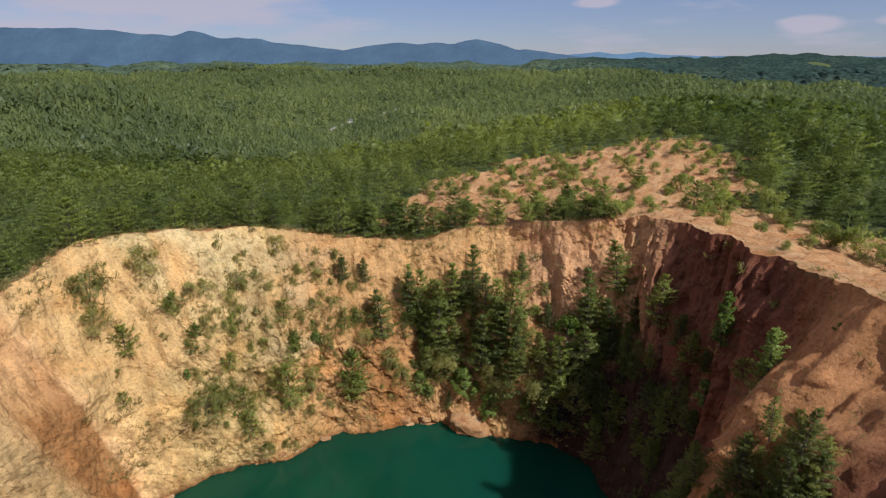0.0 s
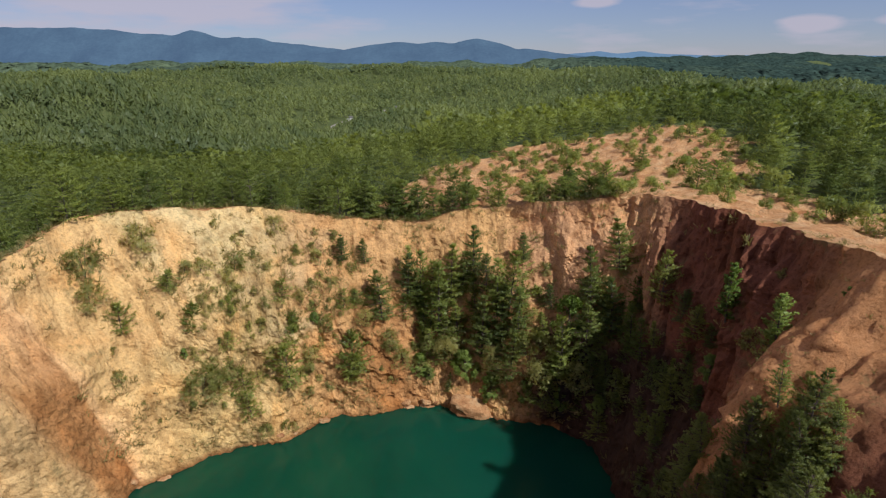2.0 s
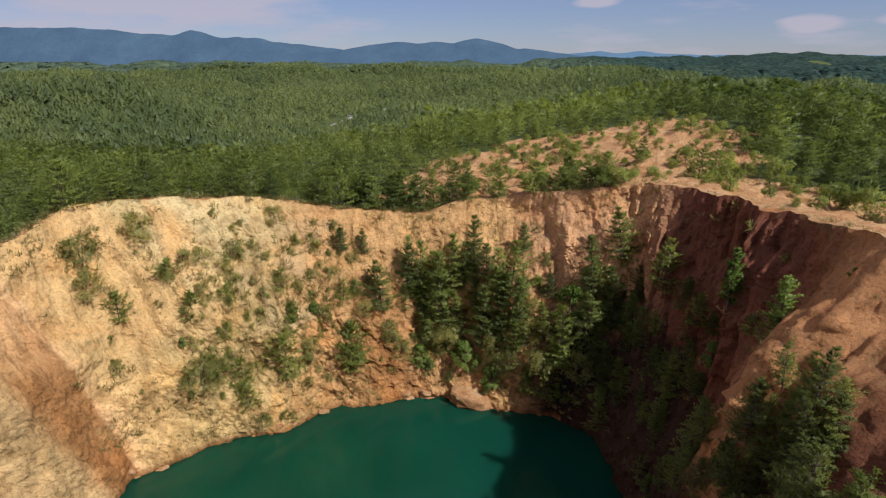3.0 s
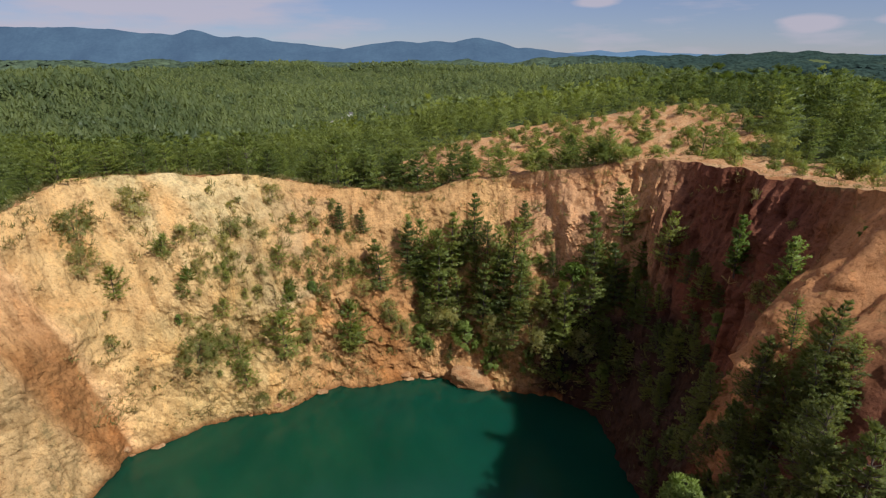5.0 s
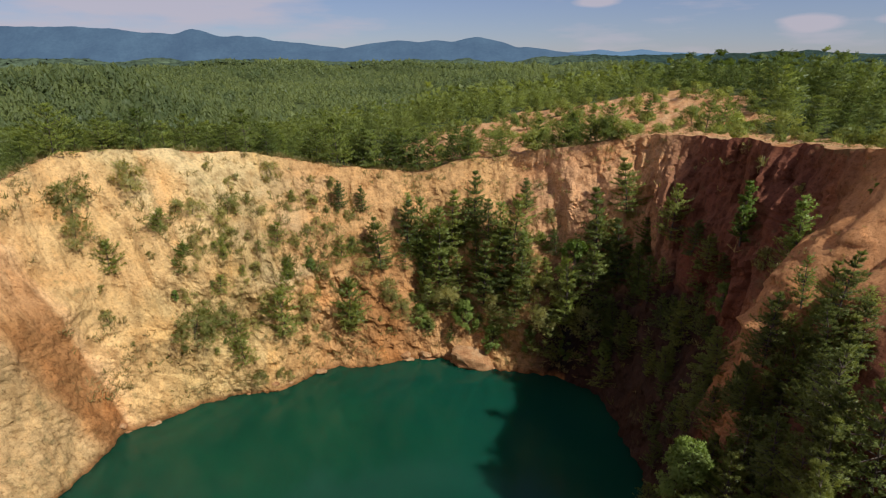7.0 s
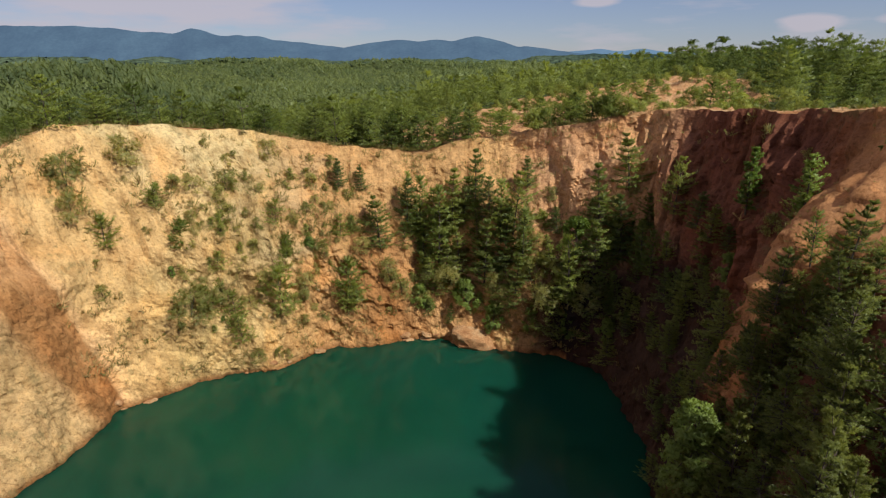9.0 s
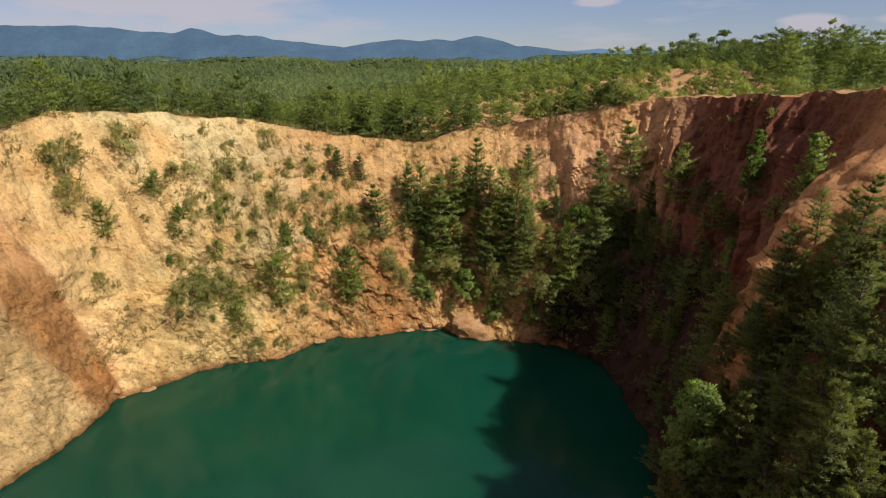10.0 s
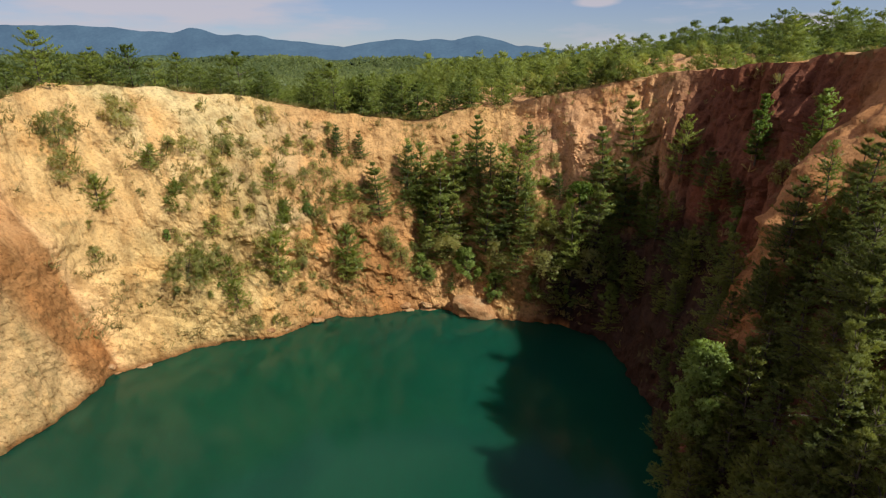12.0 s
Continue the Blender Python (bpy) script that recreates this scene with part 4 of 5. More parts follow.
def flock(name, shapes, places, sizes, tints, material, label):
    """Many plants in one mesh."""
    vs, fs, ts, ns, n = [], [], [], [], 0
    rng2 = np.random.RandomState(3)
    for i, (x, y, z) in enumerate(places):
        v, f, nn = shapes[rng2.randint(len(shapes))]
        a = rng2.uniform(0, 6.28)
        c, s = math.cos(a), math.sin(a)
        w = sizes[i]
        q = np.empty_like(v)
        q[:, 0], q[:, 1], q[:, 2] = x + w * (c * v[:, 0] - s * v[:, 1]), y + w * (s * v[:, 0] + c * v[:, 1]), z + w * v[:, 2] * (0.76 + 0.22 * tints[i])
        vs.append(q)
        ns.append(np.stack([c * nn[:, 0] - s * nn[:, 1], s * nn[:, 0] + c * nn[:, 1], nn[:, 2]], 1))
        fs.append(f + n)
        ts.append(np.full(len(v), tints[i]))
        n += len(v)
    me = mesh_of(name, np.concatenate(vs), np.concatenate(fs), material, True)
    set_normals(me, np.concatenate(ns))
    give(me, "tint", np.concatenate(ts))
    tagged(new(name, me), label, "woods", kind="stuff")


def far_pine(rng, count, cone, wide):
    """A small tree for the distance, about 6 m high: ragged leafy points laid over a cone or a dome."""
    v = []
    reach = rng.uniform(2.7, 3.5)
    for i in range(count):
        f = (i + rng.random()) / count
        a = i * 2.4 + rng.uniform(-0.4, 0.4)
        if cone:
            r, z = reach * (1 - f) ** 0.8 + 0.15, 0.9 + 5.0 * f
        else:
            r, z = reach * math.sqrt(max(0.0, 1 - (1.6 * f - 0.6) ** 2)) + 0.1, 1.6 + 4.0 * f
        o, s = np.array([math.cos(a), math.sin(a), 0]), np.array([-math.sin(a), math.cos(a), 0])
        w = wide * rng.uniform(0.8, 1.25)
        tip = o * r * 0.7 + np.array([0, 0, z + rng.uniform(1.0, 1.9)])
        root = o * (r + 0.2) + np.array([0, 0, z + rng.uniform(-0.6, 0.2)])
        v += [root + s * w, root - s * w, tip]
    v += [np.array([0.5, 0, 5.2]), np.array([-0.3, 0.4, 5.2]), np.array([0, 0, 6.5])]
    return np.array(v), np.arange(len(v)).reshape(-1, 3)


# pines on the rim: station and height
RIM_PINES = [(6.01, 5.9), (6.65, 4.4), (7.12, 5.2), (7.58, 4.8), (8.32, 6.9), (7.81, 3.7), (9.27, 2.9), (9.96, 6.6), (11.06, 6.4), (11.84, 6.1), (12.83, 4.6), (13.25, 5.1), (14.13, 4.5), (15.07, 5.4), (15.59, 4.2), (16.04, 4.5), (16.36, 4.9), (5.57, 3.6), (6.32, 3.5), (6.89, 3.7), (7.36, 3.8), (8.05, 4.5), (8.62, 4.2), (9.53, 5.8), (10.45, 6.3), (10.6, 5.9), (11.43, 6.5), (12.32, 5.1)]


def build_woods():
    rng = np.random.RandomState(21)
    # beside the pit: single trees, first those on the rim itself
    for u, h in RIM_PINES:
        q = round_curve(RIM, np.array([u]))[0]
        w = (q[:2] - CENTRE) / np.linalg.norm(q[:2] - CENTRE)
        x, y = q[:2] + w * rng.uniform(1.2, 2.4)
        stand(PINES[rng.randint(len(PINES))], x, y, ground_z(np.array([x]), np.array([y]))[0] - 0.25, h / 5.4, rng, rng.normal(0, 3, 2))
    p = scatter(rng, 86, 120, lambda r: 4.7, 0.78)
    d, _ = past_rim(p[:, 0], p[:, 1])
    keep = (rng.random(len(p)) < wooded(p[:, 0], p[:, 1])) & (d > 2.8) & (d < 15)
    near = p[keep][:150]
    nz = ground_z(near[:, 0], near[:, 1])
    for (x, y), z in zip(near, nz):
        stand(PINES[rng.randint(len(PINES))], x, y, z - 0.2, rng.uniform(0.5, 0.92), rng, rng.normal(0, 3, 2))
    # the wood behind them
    def grove(r0, r1, gap, shapes, name, material, label, skip, grow):
        p = scatter(rng, r0, r1, gap, 0.78 if r0 < 150 else 0.70)
        d, _ = past_rim(p[:, 0], p[:, 1])
        p = p[(rng.random(len(p)) < wooded(p[:, 0], p[:, 1])) & (d > skip)]
        q = xyz(p[:, 0], p[:, 1])
        old = smooth(0.35, 0.75, vnoise(q * 0.022 + 5)) * smooth(120, 200, p[:, 1] + 0.9 * p[:, 0])
        mature = smooth(60, 84, p[:, 0] - 0.1 * (p[:, 1] - 130)) * (p[:, 1] < 520)
        size = rng.uniform(0.55, 1.15, len(p)) * grow * (1 + np.maximum(0.6 * old, 0.3 * mature) * (0.5 + 0.5 * rng.random(len(p))))
        # the last term puts cloud shade into the tint of the eastern woods
        tint = 0.02 + 0.60 * rng.random(len(p)) + 0.40 * vnoise(q * 0.05) + 0.60 * vnoise(q * 0.009 + 9) - 0.18 - 0.25 * old - 0.38 * mature - 0.30 * smooth(0.24, 0.42, p[:, 0] / p[:, 1]) * (p[:, 1] > 170)
        flock(name, shapes, np.c_[p, ground_z(p[:, 0], p[:, 1]) - 0.15], size, np.clip(tint, 0, 1), material, label)

    fine = [wood_and_leaves(pine_shape(rng, 6.0, r, 8, 7, 6, 5, d, .03, 0, 0.78, False, 1.8, 0.0, 0.7, 0.25, 1.6, 0.35), rng) for r, d in ((3.0, .1), (2.6, .0), (3.3, .15), (2.4, .1), (3.1, -.1))]
    grove(88, 132, lambda r: 5.0, fine, "pine_wood", NEEDLES_WOOD, "dense young pine wood on the plateau behind the pit", 14.5, 1.0)
    full = [wood_and_leaves(pine_shape(rng, 6.0, r, 7, 7, 5, 2, d, .03, 0, 1.05, False, 1.8, 0.0, 0.7, 0.25, 1.8, 0.45), rng) for r, d in ((3.2, .1), (2.7, .0), (3.5, .15), (2.5, .1), (3.3, -.1))]
    grove(132, 200, lambda r: 5.9, full, "pine_wood_behind", NEEDLES_WOOD, "dense pine wood on the plateau", 14.5, 1.18)
    less = [soften(pine_shape(rng, 6.0, r, 5, 5, 2, 1, d, .10, 0, 1.9, False, 1.8, 0.0, 0.6, 0.25, 3.0, 0.6)[1], rng, 0.8, 0.2) for r, d in ((3.4, .1), (3.0, .0), (3.7, .2), (2.8, .1), (3.5, -.1), (2.5, .1))]
    grove(200, 460, lambda r: 6.6 + 0.002 * (r - 200), less, "pine_wood_beyond", NEEDLES_WOOD, "pine wood falling away behind the plateau", 14.5, 1.4)
    shapes = [soften(far_pine(rng, 44, i % 2 == 0, 0.56), rng, 0.9, 0.1, 0.3) for i in range(7)]
    grove(460, 800, lambda r: 6.6 + 0.0035 * (r - 460), shapes, "pine_wood_below", FAR_LEAVES, "mixed green woods in the valley behind the plateau", 14.5, 1.7)
    shapes = [soften(far_pine(rng, 19, i % 2 == 0, 0.95), rng, 0.9, 0.1, 0.3) for i in range(7)]
    grove(800, 1640, lambda r: 8.8 + 0.005 * (r - 800), shapes, "far_pine_wood", FAR_LEAVES, "mixed green woods covering the rolling land", 14.5, 2.0)
    # canopy far away
    r = np.geomspace(1600, 5600, 135)
    a = np.linspace(-0.74, 0.74, 430)
    R, A = np.meshgrid(r, a, indexing="ij")
    x, y = (R * np.sin(A)).ravel(), (R * np.cos(A)).ravel()
    x, y = x + rng.normal(0, 3, len(x)), y + rng.normal(0, 6, len(x))
    z = land(x, y) + 4 + 9 * smooth(1600, 1750, R.ravel()) + rng.random(len(x)) ** 2 * 4
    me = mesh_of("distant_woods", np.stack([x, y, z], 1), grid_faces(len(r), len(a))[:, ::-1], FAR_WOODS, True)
    # cloud shade over the eastern woods, painted as a darker, bluer tint
    east_shade = smooth(0.10, 0.34, x / y)
    give(me, "tint", np.clip(vnoise(xyz(x, y) * 0.006) * 0.6 + 0.3 + 0.2 * rng.random(len(x)) - 0.75 * east_shade, 0, 1))
    tagged(new("distant_woods", me), "unbroken woods reaching to the mountains", "woods", kind="stuff")


build_woods()


# ---- plants on the wall: station, height up the wall, size in metres ----
SHRUBS_UPPER = [(6.78, 0.84, 4.2), (5.94, 0.79, 4.7), (5.83, 0.68, 3.3), (7.18, 0.77, 2.3), (7.39, 0.75, 2.7), (7.31, 0.64, 1.7), (6.72, 0.79, 0.7), (7.69, 0.72, 2.6), (7.95, 0.85, 2.0), (7.87, 0.74, 3.7), (7.76, 0.65, 2.6), (7.89, 0.67, 1.3), (8.21, 0.79, 1.7), (8.38, 0.74, 1.4), (8.63, 0.9, 2.7), (9.28, 0.79, 2.5), (8.87, 0.76, 1.4), (8.97, 0.63, 1.8), (9.2, 0.66, 2.3), (8.09, 0.63, 1.3), (8.26, 0.59, 1.8), (7.89, 0.56, 1.6), (10.21, 0.74, 1.9), (9.76, 0.68, 1.9), (9.59, 0.51, 1.8), (8.12, 0.5, 2.2), (6.68, 0.61, 1.0), (7.02, 0.71, 1.0), (7.41, 0.61, 1.2), (8.48, 0.68, 1.1), (9.45, 0.72, 1.3), (9.85, 0.91, 1.6)]
PINES_UPPER = [(6.15, 0.56, 4.0), (6.9, 0.71, 3.1), (7.02, 0.54, 4.0), (8.57, 0.62, 3.1), (7.66, 0.58, 1.7), (9.2, 0.56, 2.0), (10.05, 0.57, 2.8), (10.24, 0.59, 2.4), (8.67, 0.49, 2.7)]
LEAFYS_UPPER = [(9.24, 0.51, 2.6)]
SHRUBS_LOWER = [(5.83, 0.52, 1.1), (5.83, 0.4, 1.9), (6.96, 0.27, 4.6), (6.78, 0.28, 2.1), (6.59, 0.19, 1.2), (6.26, 0.2, 0.8), (7.87, 0.41, 2.2), (9.01, 0.34, 2.8), (8.35, 0.04, 1.6), (7.95, 0.05, 1.9), (8.54, 0.03, 1.3), (9.59, 0.14, 1.9), (7.21, 0.34, 2.6), (7.51, 0.32, 2.6), (7.97, 0.26, 2.1), (9.05, 0.27, 2.0), (7.02, 0.4, 2.1), (8.21, 0.36, 2.0), (6.08, 0.29, 0.8), (10.43, 0.5, 2.4), (11.13, 0.31, 1.9), (10.98, 0.15, 1.5)]
LEAFYS_LOWER = [(6.87, 0.42, 2.0), (7.46, 0.21, 1.2)]
PINES_LOWER = [(7.31, 0.29, 5.1), (7.54, 0.44, 2.6), (7.71, 0.21, 4.4), (7.74, 0.14, 4.3), (8.57, 0.24, 5.9), (8.6, 0.41, 4.0), (10.13, 0.2, 4.3), (10.21, 0.24, 6.6)]
PINES_POCKET = [(10.81, 0.5, 9.7), (11.45, 0.68, 6.1), (11.92, 0.51, 10.9), (12.49, 0.39, 12.7), (12.91, 0.54, 10.3), (13.53, 0.68, 8.8), (13.84, 0.31, 10.5), (14.53, 0.4, 11.0), (15.12, 0.40, 9.5), (14.96, 0.21, 8.3), (12.23, 0.27, 5.9), (15.78, 0.1, 8.6), (16.16, 0.26, 10.6), (16.56, 0.35, 10.5), (16.5, 0.54, 9.8), (16.88, 0.68, 9.3), (16.98, 0.44, 10.5), (17.45, 0.4, 8.4), (17.83, 0.41, 7.3), (16.82, 0.21, 6.9), (10.47, 0.78, 4.4), (10.01, 0.8, 4.6), (12.02, 0.39, 6.9), (13.17, 0.32, 8.8), (13.63, 0.47, 7.7), (14.37, 0.52, 10.0), (14.8, 0.56, 10.0)]
PINES_ABOVE = [(13.95, 0.62, 7.5), (12.4, 0.55, 8.5), (13.2, 0.6, 8.0), (11.5, 0.62, 7.0), (15.05, 0.74, 5.5)]
LEAFYS_POCKET = [(13.43, 0.15, 7.7), (11.8, 0.16, 5.4), (14.15, 0.08, 6.6), (15.34, 0.1, 6.5), (16.16, 0.40, 9.4), (16.19, 0.09, 5.4)]
SHRUBS_POCKET = [(11.34, 0.23, 3.9), (12.96, 0.27, 5.9), (15.43, 0.3, 6.3), (14.37, 0.23, 5.6), (15.9, 0.33, 6.3), (10.43, 0.57, 3.8), (10.98, 0.36, 3.4), (15.65, 0.25, 5.4), (16.53, 0.26, 5.2)]
PINES_SHADE = [(17.89, 0.63, 7.6), (18.52, 0.62, 5.4), (18.86, 0.61, 5.2), (18.8, 0.55, 3.6), (18.73, 0.41, 4.5), (18.24, 0.36, 4.7), (17.64, 0.21, 5.0), (17.14, 0.27, 5.1), (18.08, 0.49, 4.7), (19.15, 0.59, 3.5), (18.24, 0.25, 3.1), (19.25, 0.43, 3.5), (20.65, 0.7, 5.2)]
SLENDERS_SHADE = [(19.47, 0.726, 7.8), (20.92, 0.75, 6.8)]
SHRUBS_SHADE = [(19.83, 0.89, 1.2), (19.91, 0.68, 2.4)]
LEAFYS_SHADE = [(21.58, 0.94, 1.6), (19.40, 0.513, 4.4), (17.01, 0.14, 4.3)]
# on the bare hill and the shelf: place and height
HILL = [(26.9, 93.3, 4.8), (25.4, 96.3, 4.1), (28.8, 92.6, 4.0), (30.4, 93.1, 3.0), (44.1, 97.1, 6.8), (47.9, 100.0, 6.8), (50.4, 99.7, 5.1), (48.1, 112.4, 5.0), (8.8, 109.7, 5.7), (15.8, 101.5, 4.8), (18.4, 101.3, 4.3), (5.0, 107.6, 5.0), (28.6, 142.8, 5.1), (29.8, 138.0, 4.3), (40.8, 117.1, 5.7), (43.3, 132.8, 4.2), (15.9, 167.2, 6.8), (26.6, 167.1, 6.0), (30.8, 132.8, 4.1), (18.8, 132.6, 3.4), (62.5, 160.7, 4.3), (60.2, 141.0, 4.6), (60.1, 129.3, 3.6), (65.0, 126.2, 3.6)]
SHELF = [(57.9, 97.6, 5.8), (56.4, 87.9, 6.4), (54.5, 93.0, 3.3), (53.6, 76.2, 4.8), (55.2, 74.9, 4.8), (56.9, 72.5, 5.7), (42.3, 65.4, 2.0), (49.9, 72.8, 2.7), (53.9, 64.0, 5.2), (61.0, 114.9, 5.3), (65.1, 101.0, 7.3), (64.0, 91.5, 6.8), (16.9, 146.5, 3.7), (8.0, 144.2, 3.7), (35.5, 139.0, 3.6), (41.8, 153.1, 3.2), (32.8, 179.3, 3.7), (54.2, 159.3, 3.4), (26.5, 115.0, 3.0), (21.9, 123.0, 2.5), (39.0, 104.1, 2.0)]


def slope_point(u, v):
    """A spot on the finished wall, near a station and height."""
    i = int(np.argmin(np.abs(COLS - u)))
    j = 4 + int(np.argmin(np.abs(LEVELS[4:] - v)))
    return WALL[j, i]


def on_wall(sources, spots, unit, sink, rng, group_lean=4):
    for u, v, h in spots:
        x, y, z = slope_point(u, v)
        w = round_curve(RIM, np.array([u]))[0, :2] - round_curve(SHORE, np.array([u]))[0]
        w = w / np.linalg.norm(w)
        stand(sources[rng.randint(len(sources))], x + w[0] * 0.15, y + w[1] * 0.15, z - sink * h, h / unit, rng, rng.normal(0, group_lean, 2))


def build_slopes():
    rng = np.random.RandomState(31)
    # small ones first, in drifts over the clay
    for k in range(420):
        u, v = rng.uniform(6.6, 11.0), rng.uniform(0.10, 0.93)
        q = wall_base(np.array([u]), np.array([v]))
        if rng.random() < smooth(0.5, 0.75, vnoise(q * 0.14 + 6)[0] + 0.25 * (7.3 < u < 10) - 0.1) * 0.4:
            on_wall(SHRUBS + GREENS[:1], [(u, v, rng.uniform(0.7, 1.9))], 2.0, 0.06, rng, 10)
    on_wall(SHRUBS, SHRUBS_UPPER, 1.65, 0.06, rng, 12)
    on_wall(GREENS, PINES_UPPER, 1.8, 0.05, rng, 8)
    on_wall(LEAFY, LEAFYS_UPPER, 6.0, 0.03, rng, 6)
    on_wall(SHRUBS, SHRUBS_LOWER, 1.65, 0.06, rng, 12)
    on_wall(LEAFY, LEAFYS_LOWER, 6.0, 0.03, rng, 6)
    on_wall(GREENS, PINES_LOWER, 1.9, 0.05, rng, 8)
    on_wall(DEEP + SPARSE[:1], PINES_POCKET, 6.0, 0.02, rng, 3)
    on_wall(DEEP + SPARSE[:1], PINES_ABOVE, 6.0, 0.02, rng, 3)
    on_wall(LEAFY, LEAFYS_POCKET, 6.0, 0.03, rng, 6)
    on_wall(SHRUBS, SHRUBS_POCKET, 2.0, 0.06, rng, 12)
    on_wall(DEEP + SPARSE[:1], PINES_SHADE, 6.0, 0.02, rng, 3)
    on_wall(SLENDER, SLENDERS_SHADE, 6.0, 0.02, rng, 3)
    on_wall(SHRUBS, SHRUBS_SHADE, 2.0, 0.06, rng, 12)
    on_wall(LEAFY, LEAFYS_SHADE, 6.0, 0.03, rng, 6)
    # the crowded hollow: more pines and shrubs between the large ones
    for k in range(34):
        u, v = rng.uniform(11.2, 17.6), rng.uniform(0.06, 0.55)
        on_wall(DEEP + SPARSE[:1], [(u, v, rng.uniform(3.0, 7.0))], 6.0, 0.03, rng, 4)
    for k in range(40):
        u, v = rng.uniform(10.8, 17.5), rng.uniform(0.04, 0.7)
        on_wall(SHRUBS + GREENS, [(u, v, rng.uniform(1.2, 3.2))], 2.0, 0.06, rng, 8)
    for k in range(26):
        u, v = rng.uniform(16.8, 21.3), rng.uniform(0.03, 0.5)
        on_wall(DEEP, [(u, v, rng.uniform(3.0, 6.0))], 6.0, 0.03, rng, 4)
    # seedlings on the washed-out hill, and trees along the shelf
    for x, y, h in [(x, y, 0.8 * h) for x, y, h in HILL] + [(x, y, 0.7 * h) for x, y, h in SHELF]:
        z = ground_z(np.array([x]), np.array([y]))[0]
        source = BUSHES[rng.randint(3)] if h < 4.2 else PINES[rng.randint(len(PINES))]
        stand(source, x, y, z - 0.1, h / (2.2 if h < 4.2 else 6.0), rng, rng.normal(0, 3, 2))
    # small seedlings in uneven rows between them
    p = scatter(rng, 96, 185, lambda r: 4.6, 0.62)
    p = p[(bareness(p[:, 0], p[:, 1]) > 0.45) & (past_rim(p[:, 0], p[:, 1])[0] > 4) & (rng.random(len(p)) < 0.95)][:290]
    for (x, y), z in zip(p, ground_z(p[:, 0], p[:, 1])):
        stand(BUSHES[rng.randint(3)], x, y, z - 0.1, rng.uniform(0.4, 1.25), rng, rng.normal(0, 5, 2))
    # pines and a leafy tree on the near side of the spur: foot and height
    for k in range(12):
        u, v = rng.uniform(22.7, 25.1), rng.uniform(0.05, 0.75)
        h = rng.uniform(3.0, 5.5)
        on_wall(CLOSE + SPARSE, [(u, v, h)], 6.0, 0.03, rng, 3)
    # taller pines added up the bank, mostly unseen, to cast shade over them
    for k in range(6):
        on_wall(DEEP, [(rng.uniform(24.9, 26.3), rng.uniform(0.45, 0.9), rng.uniform(7.0, 9.5))], 6.0, 0.03, rng, 3)
    # scrub under them
    for k in range(30):
        u, v = rng.uniform(22.4, 25.3), rng.uniform(0.03, 0.8)
        on_wall(GREENS, [(u, v, rng.uniform(1.0, 2.2))], 2.0, 0.05, rng, 8)
    on_wall(CLOSE, SPUR_PINES, 6.0, 0.02, rng, 3)
    for x, y, top, tall, source in NEAR_TREES:
        stand(source, x, y, top - tall, tall / 6.0, rng, rng.normal(0, 3, 2))


SPUR_PINES = [(23.69, 0.50, 8.5), (23.64, 0.43, 6.5), (23.58, 0.33, 6.5), (23.98, 0.53, 7.5), (24.07, 0.57, 7.0), (23.17, 0.64, 4.6), (23.17, 0.53, 4.5), (22.22, 0.37, 5.0), (22.5, 0.22, 6.0), (23.0, 0.30, 5.5), (24.07, 0.66, 5.5), (22.75, 0.42, 4.0), (22.5, 0.38, 6.0), (22.4, 0.45, 5.0), (22.9, 0.5, 5.5)]
NEAR_TREES = [(26.3, 40.4, 31.0, 6.4, CLOSE[0]), (29.2, 37.4, 35.3, 5.6, CLOSE[1]), (25.7, 31.5, 31.8, 7.2, CLOSE[2]), (29.2, 38.4, 33.8, 4.7, CLOSE[0]), (28.2, 35.9, 32.6, 5.8, CLOSE[1]), (27.3, 35.3, 29.2, 4.2, CLOSE[2]), (23.1, 31.8, 25.9, 6.3, CLOSE[0]), (21.7, 30.7, 21.7, 6.8, CLOSE[1]), (24.4, 37.5, 22.3, 4.8, CLOSE[2]), (23.7, 27.9, 27.4, 6.3, CLOSE[0]), (21.8, 26.2, 23.9, 7.5, CLOSE[2]), (23.1, 25.7, 25.6, 7.6, CLOSE[1]), (22.3, 35.1, 18.4, 7.7, CLOSE[2]), (20.2, 36.2, 12.1, 6.5, CLOSE[0]), (19.0, 38.7, 10.0, 6.7, CLOSE[1]), (20.7, 26.4, 19.8, 7.4, CLOSE[2]), (21.9, 23.4, 21.2, 7.5, CLOSE[0]), (20.4, 30.0, 15.7, 6.5, CLOSE[1]), (23.2, 29.5, 25.1, 6.2, CLOSE[2]), (24.5, 39.0, 26.0, 5.8, CLOSE[1]), (25.2, 29.6, 29.3, 6.4, CLOSE[0]), (21.3, 25.5, 22.0, 7.3, CLOSE[1]), (21.3, 34.9, 15.4, 7.1, CLOSE[0]), (18.9, 34.8, 10.2, 6.6, CLOSE[2]), (21.4, 23.5, 18.4, 6.8, CLOSE[0]), (20.1, 25.8, 16.3, 7.2, CLOSE[1]), (26.8, 38.5, 27.7, 4.1, CLOSE[2]), (19.4, 29.5, 13.2, 7.5, CLOSE[2]), (22.9, 24.3, 23.0, 7.0, CLOSE[1]), (21.0, 37.9, 14.8, 7.4, CLOSE[1]), (18.8, 32.8, 8.9, 7.0, CLOSE[0]), (20.9, 24.8, 19.1, 7.2, CLOSE[0]), (21.8, 21.7, 19.8, 7.2, CLOSE[2]), (24.9, 31.1, 28.5, 5.6, CLOSE[2]), (25.5, 38.2, 25.2, 4.3, CLOSE[0]), (20.7, 38.8, 19.4, 10.0, CLOSE_LEAFY[0])]
build_slopes()


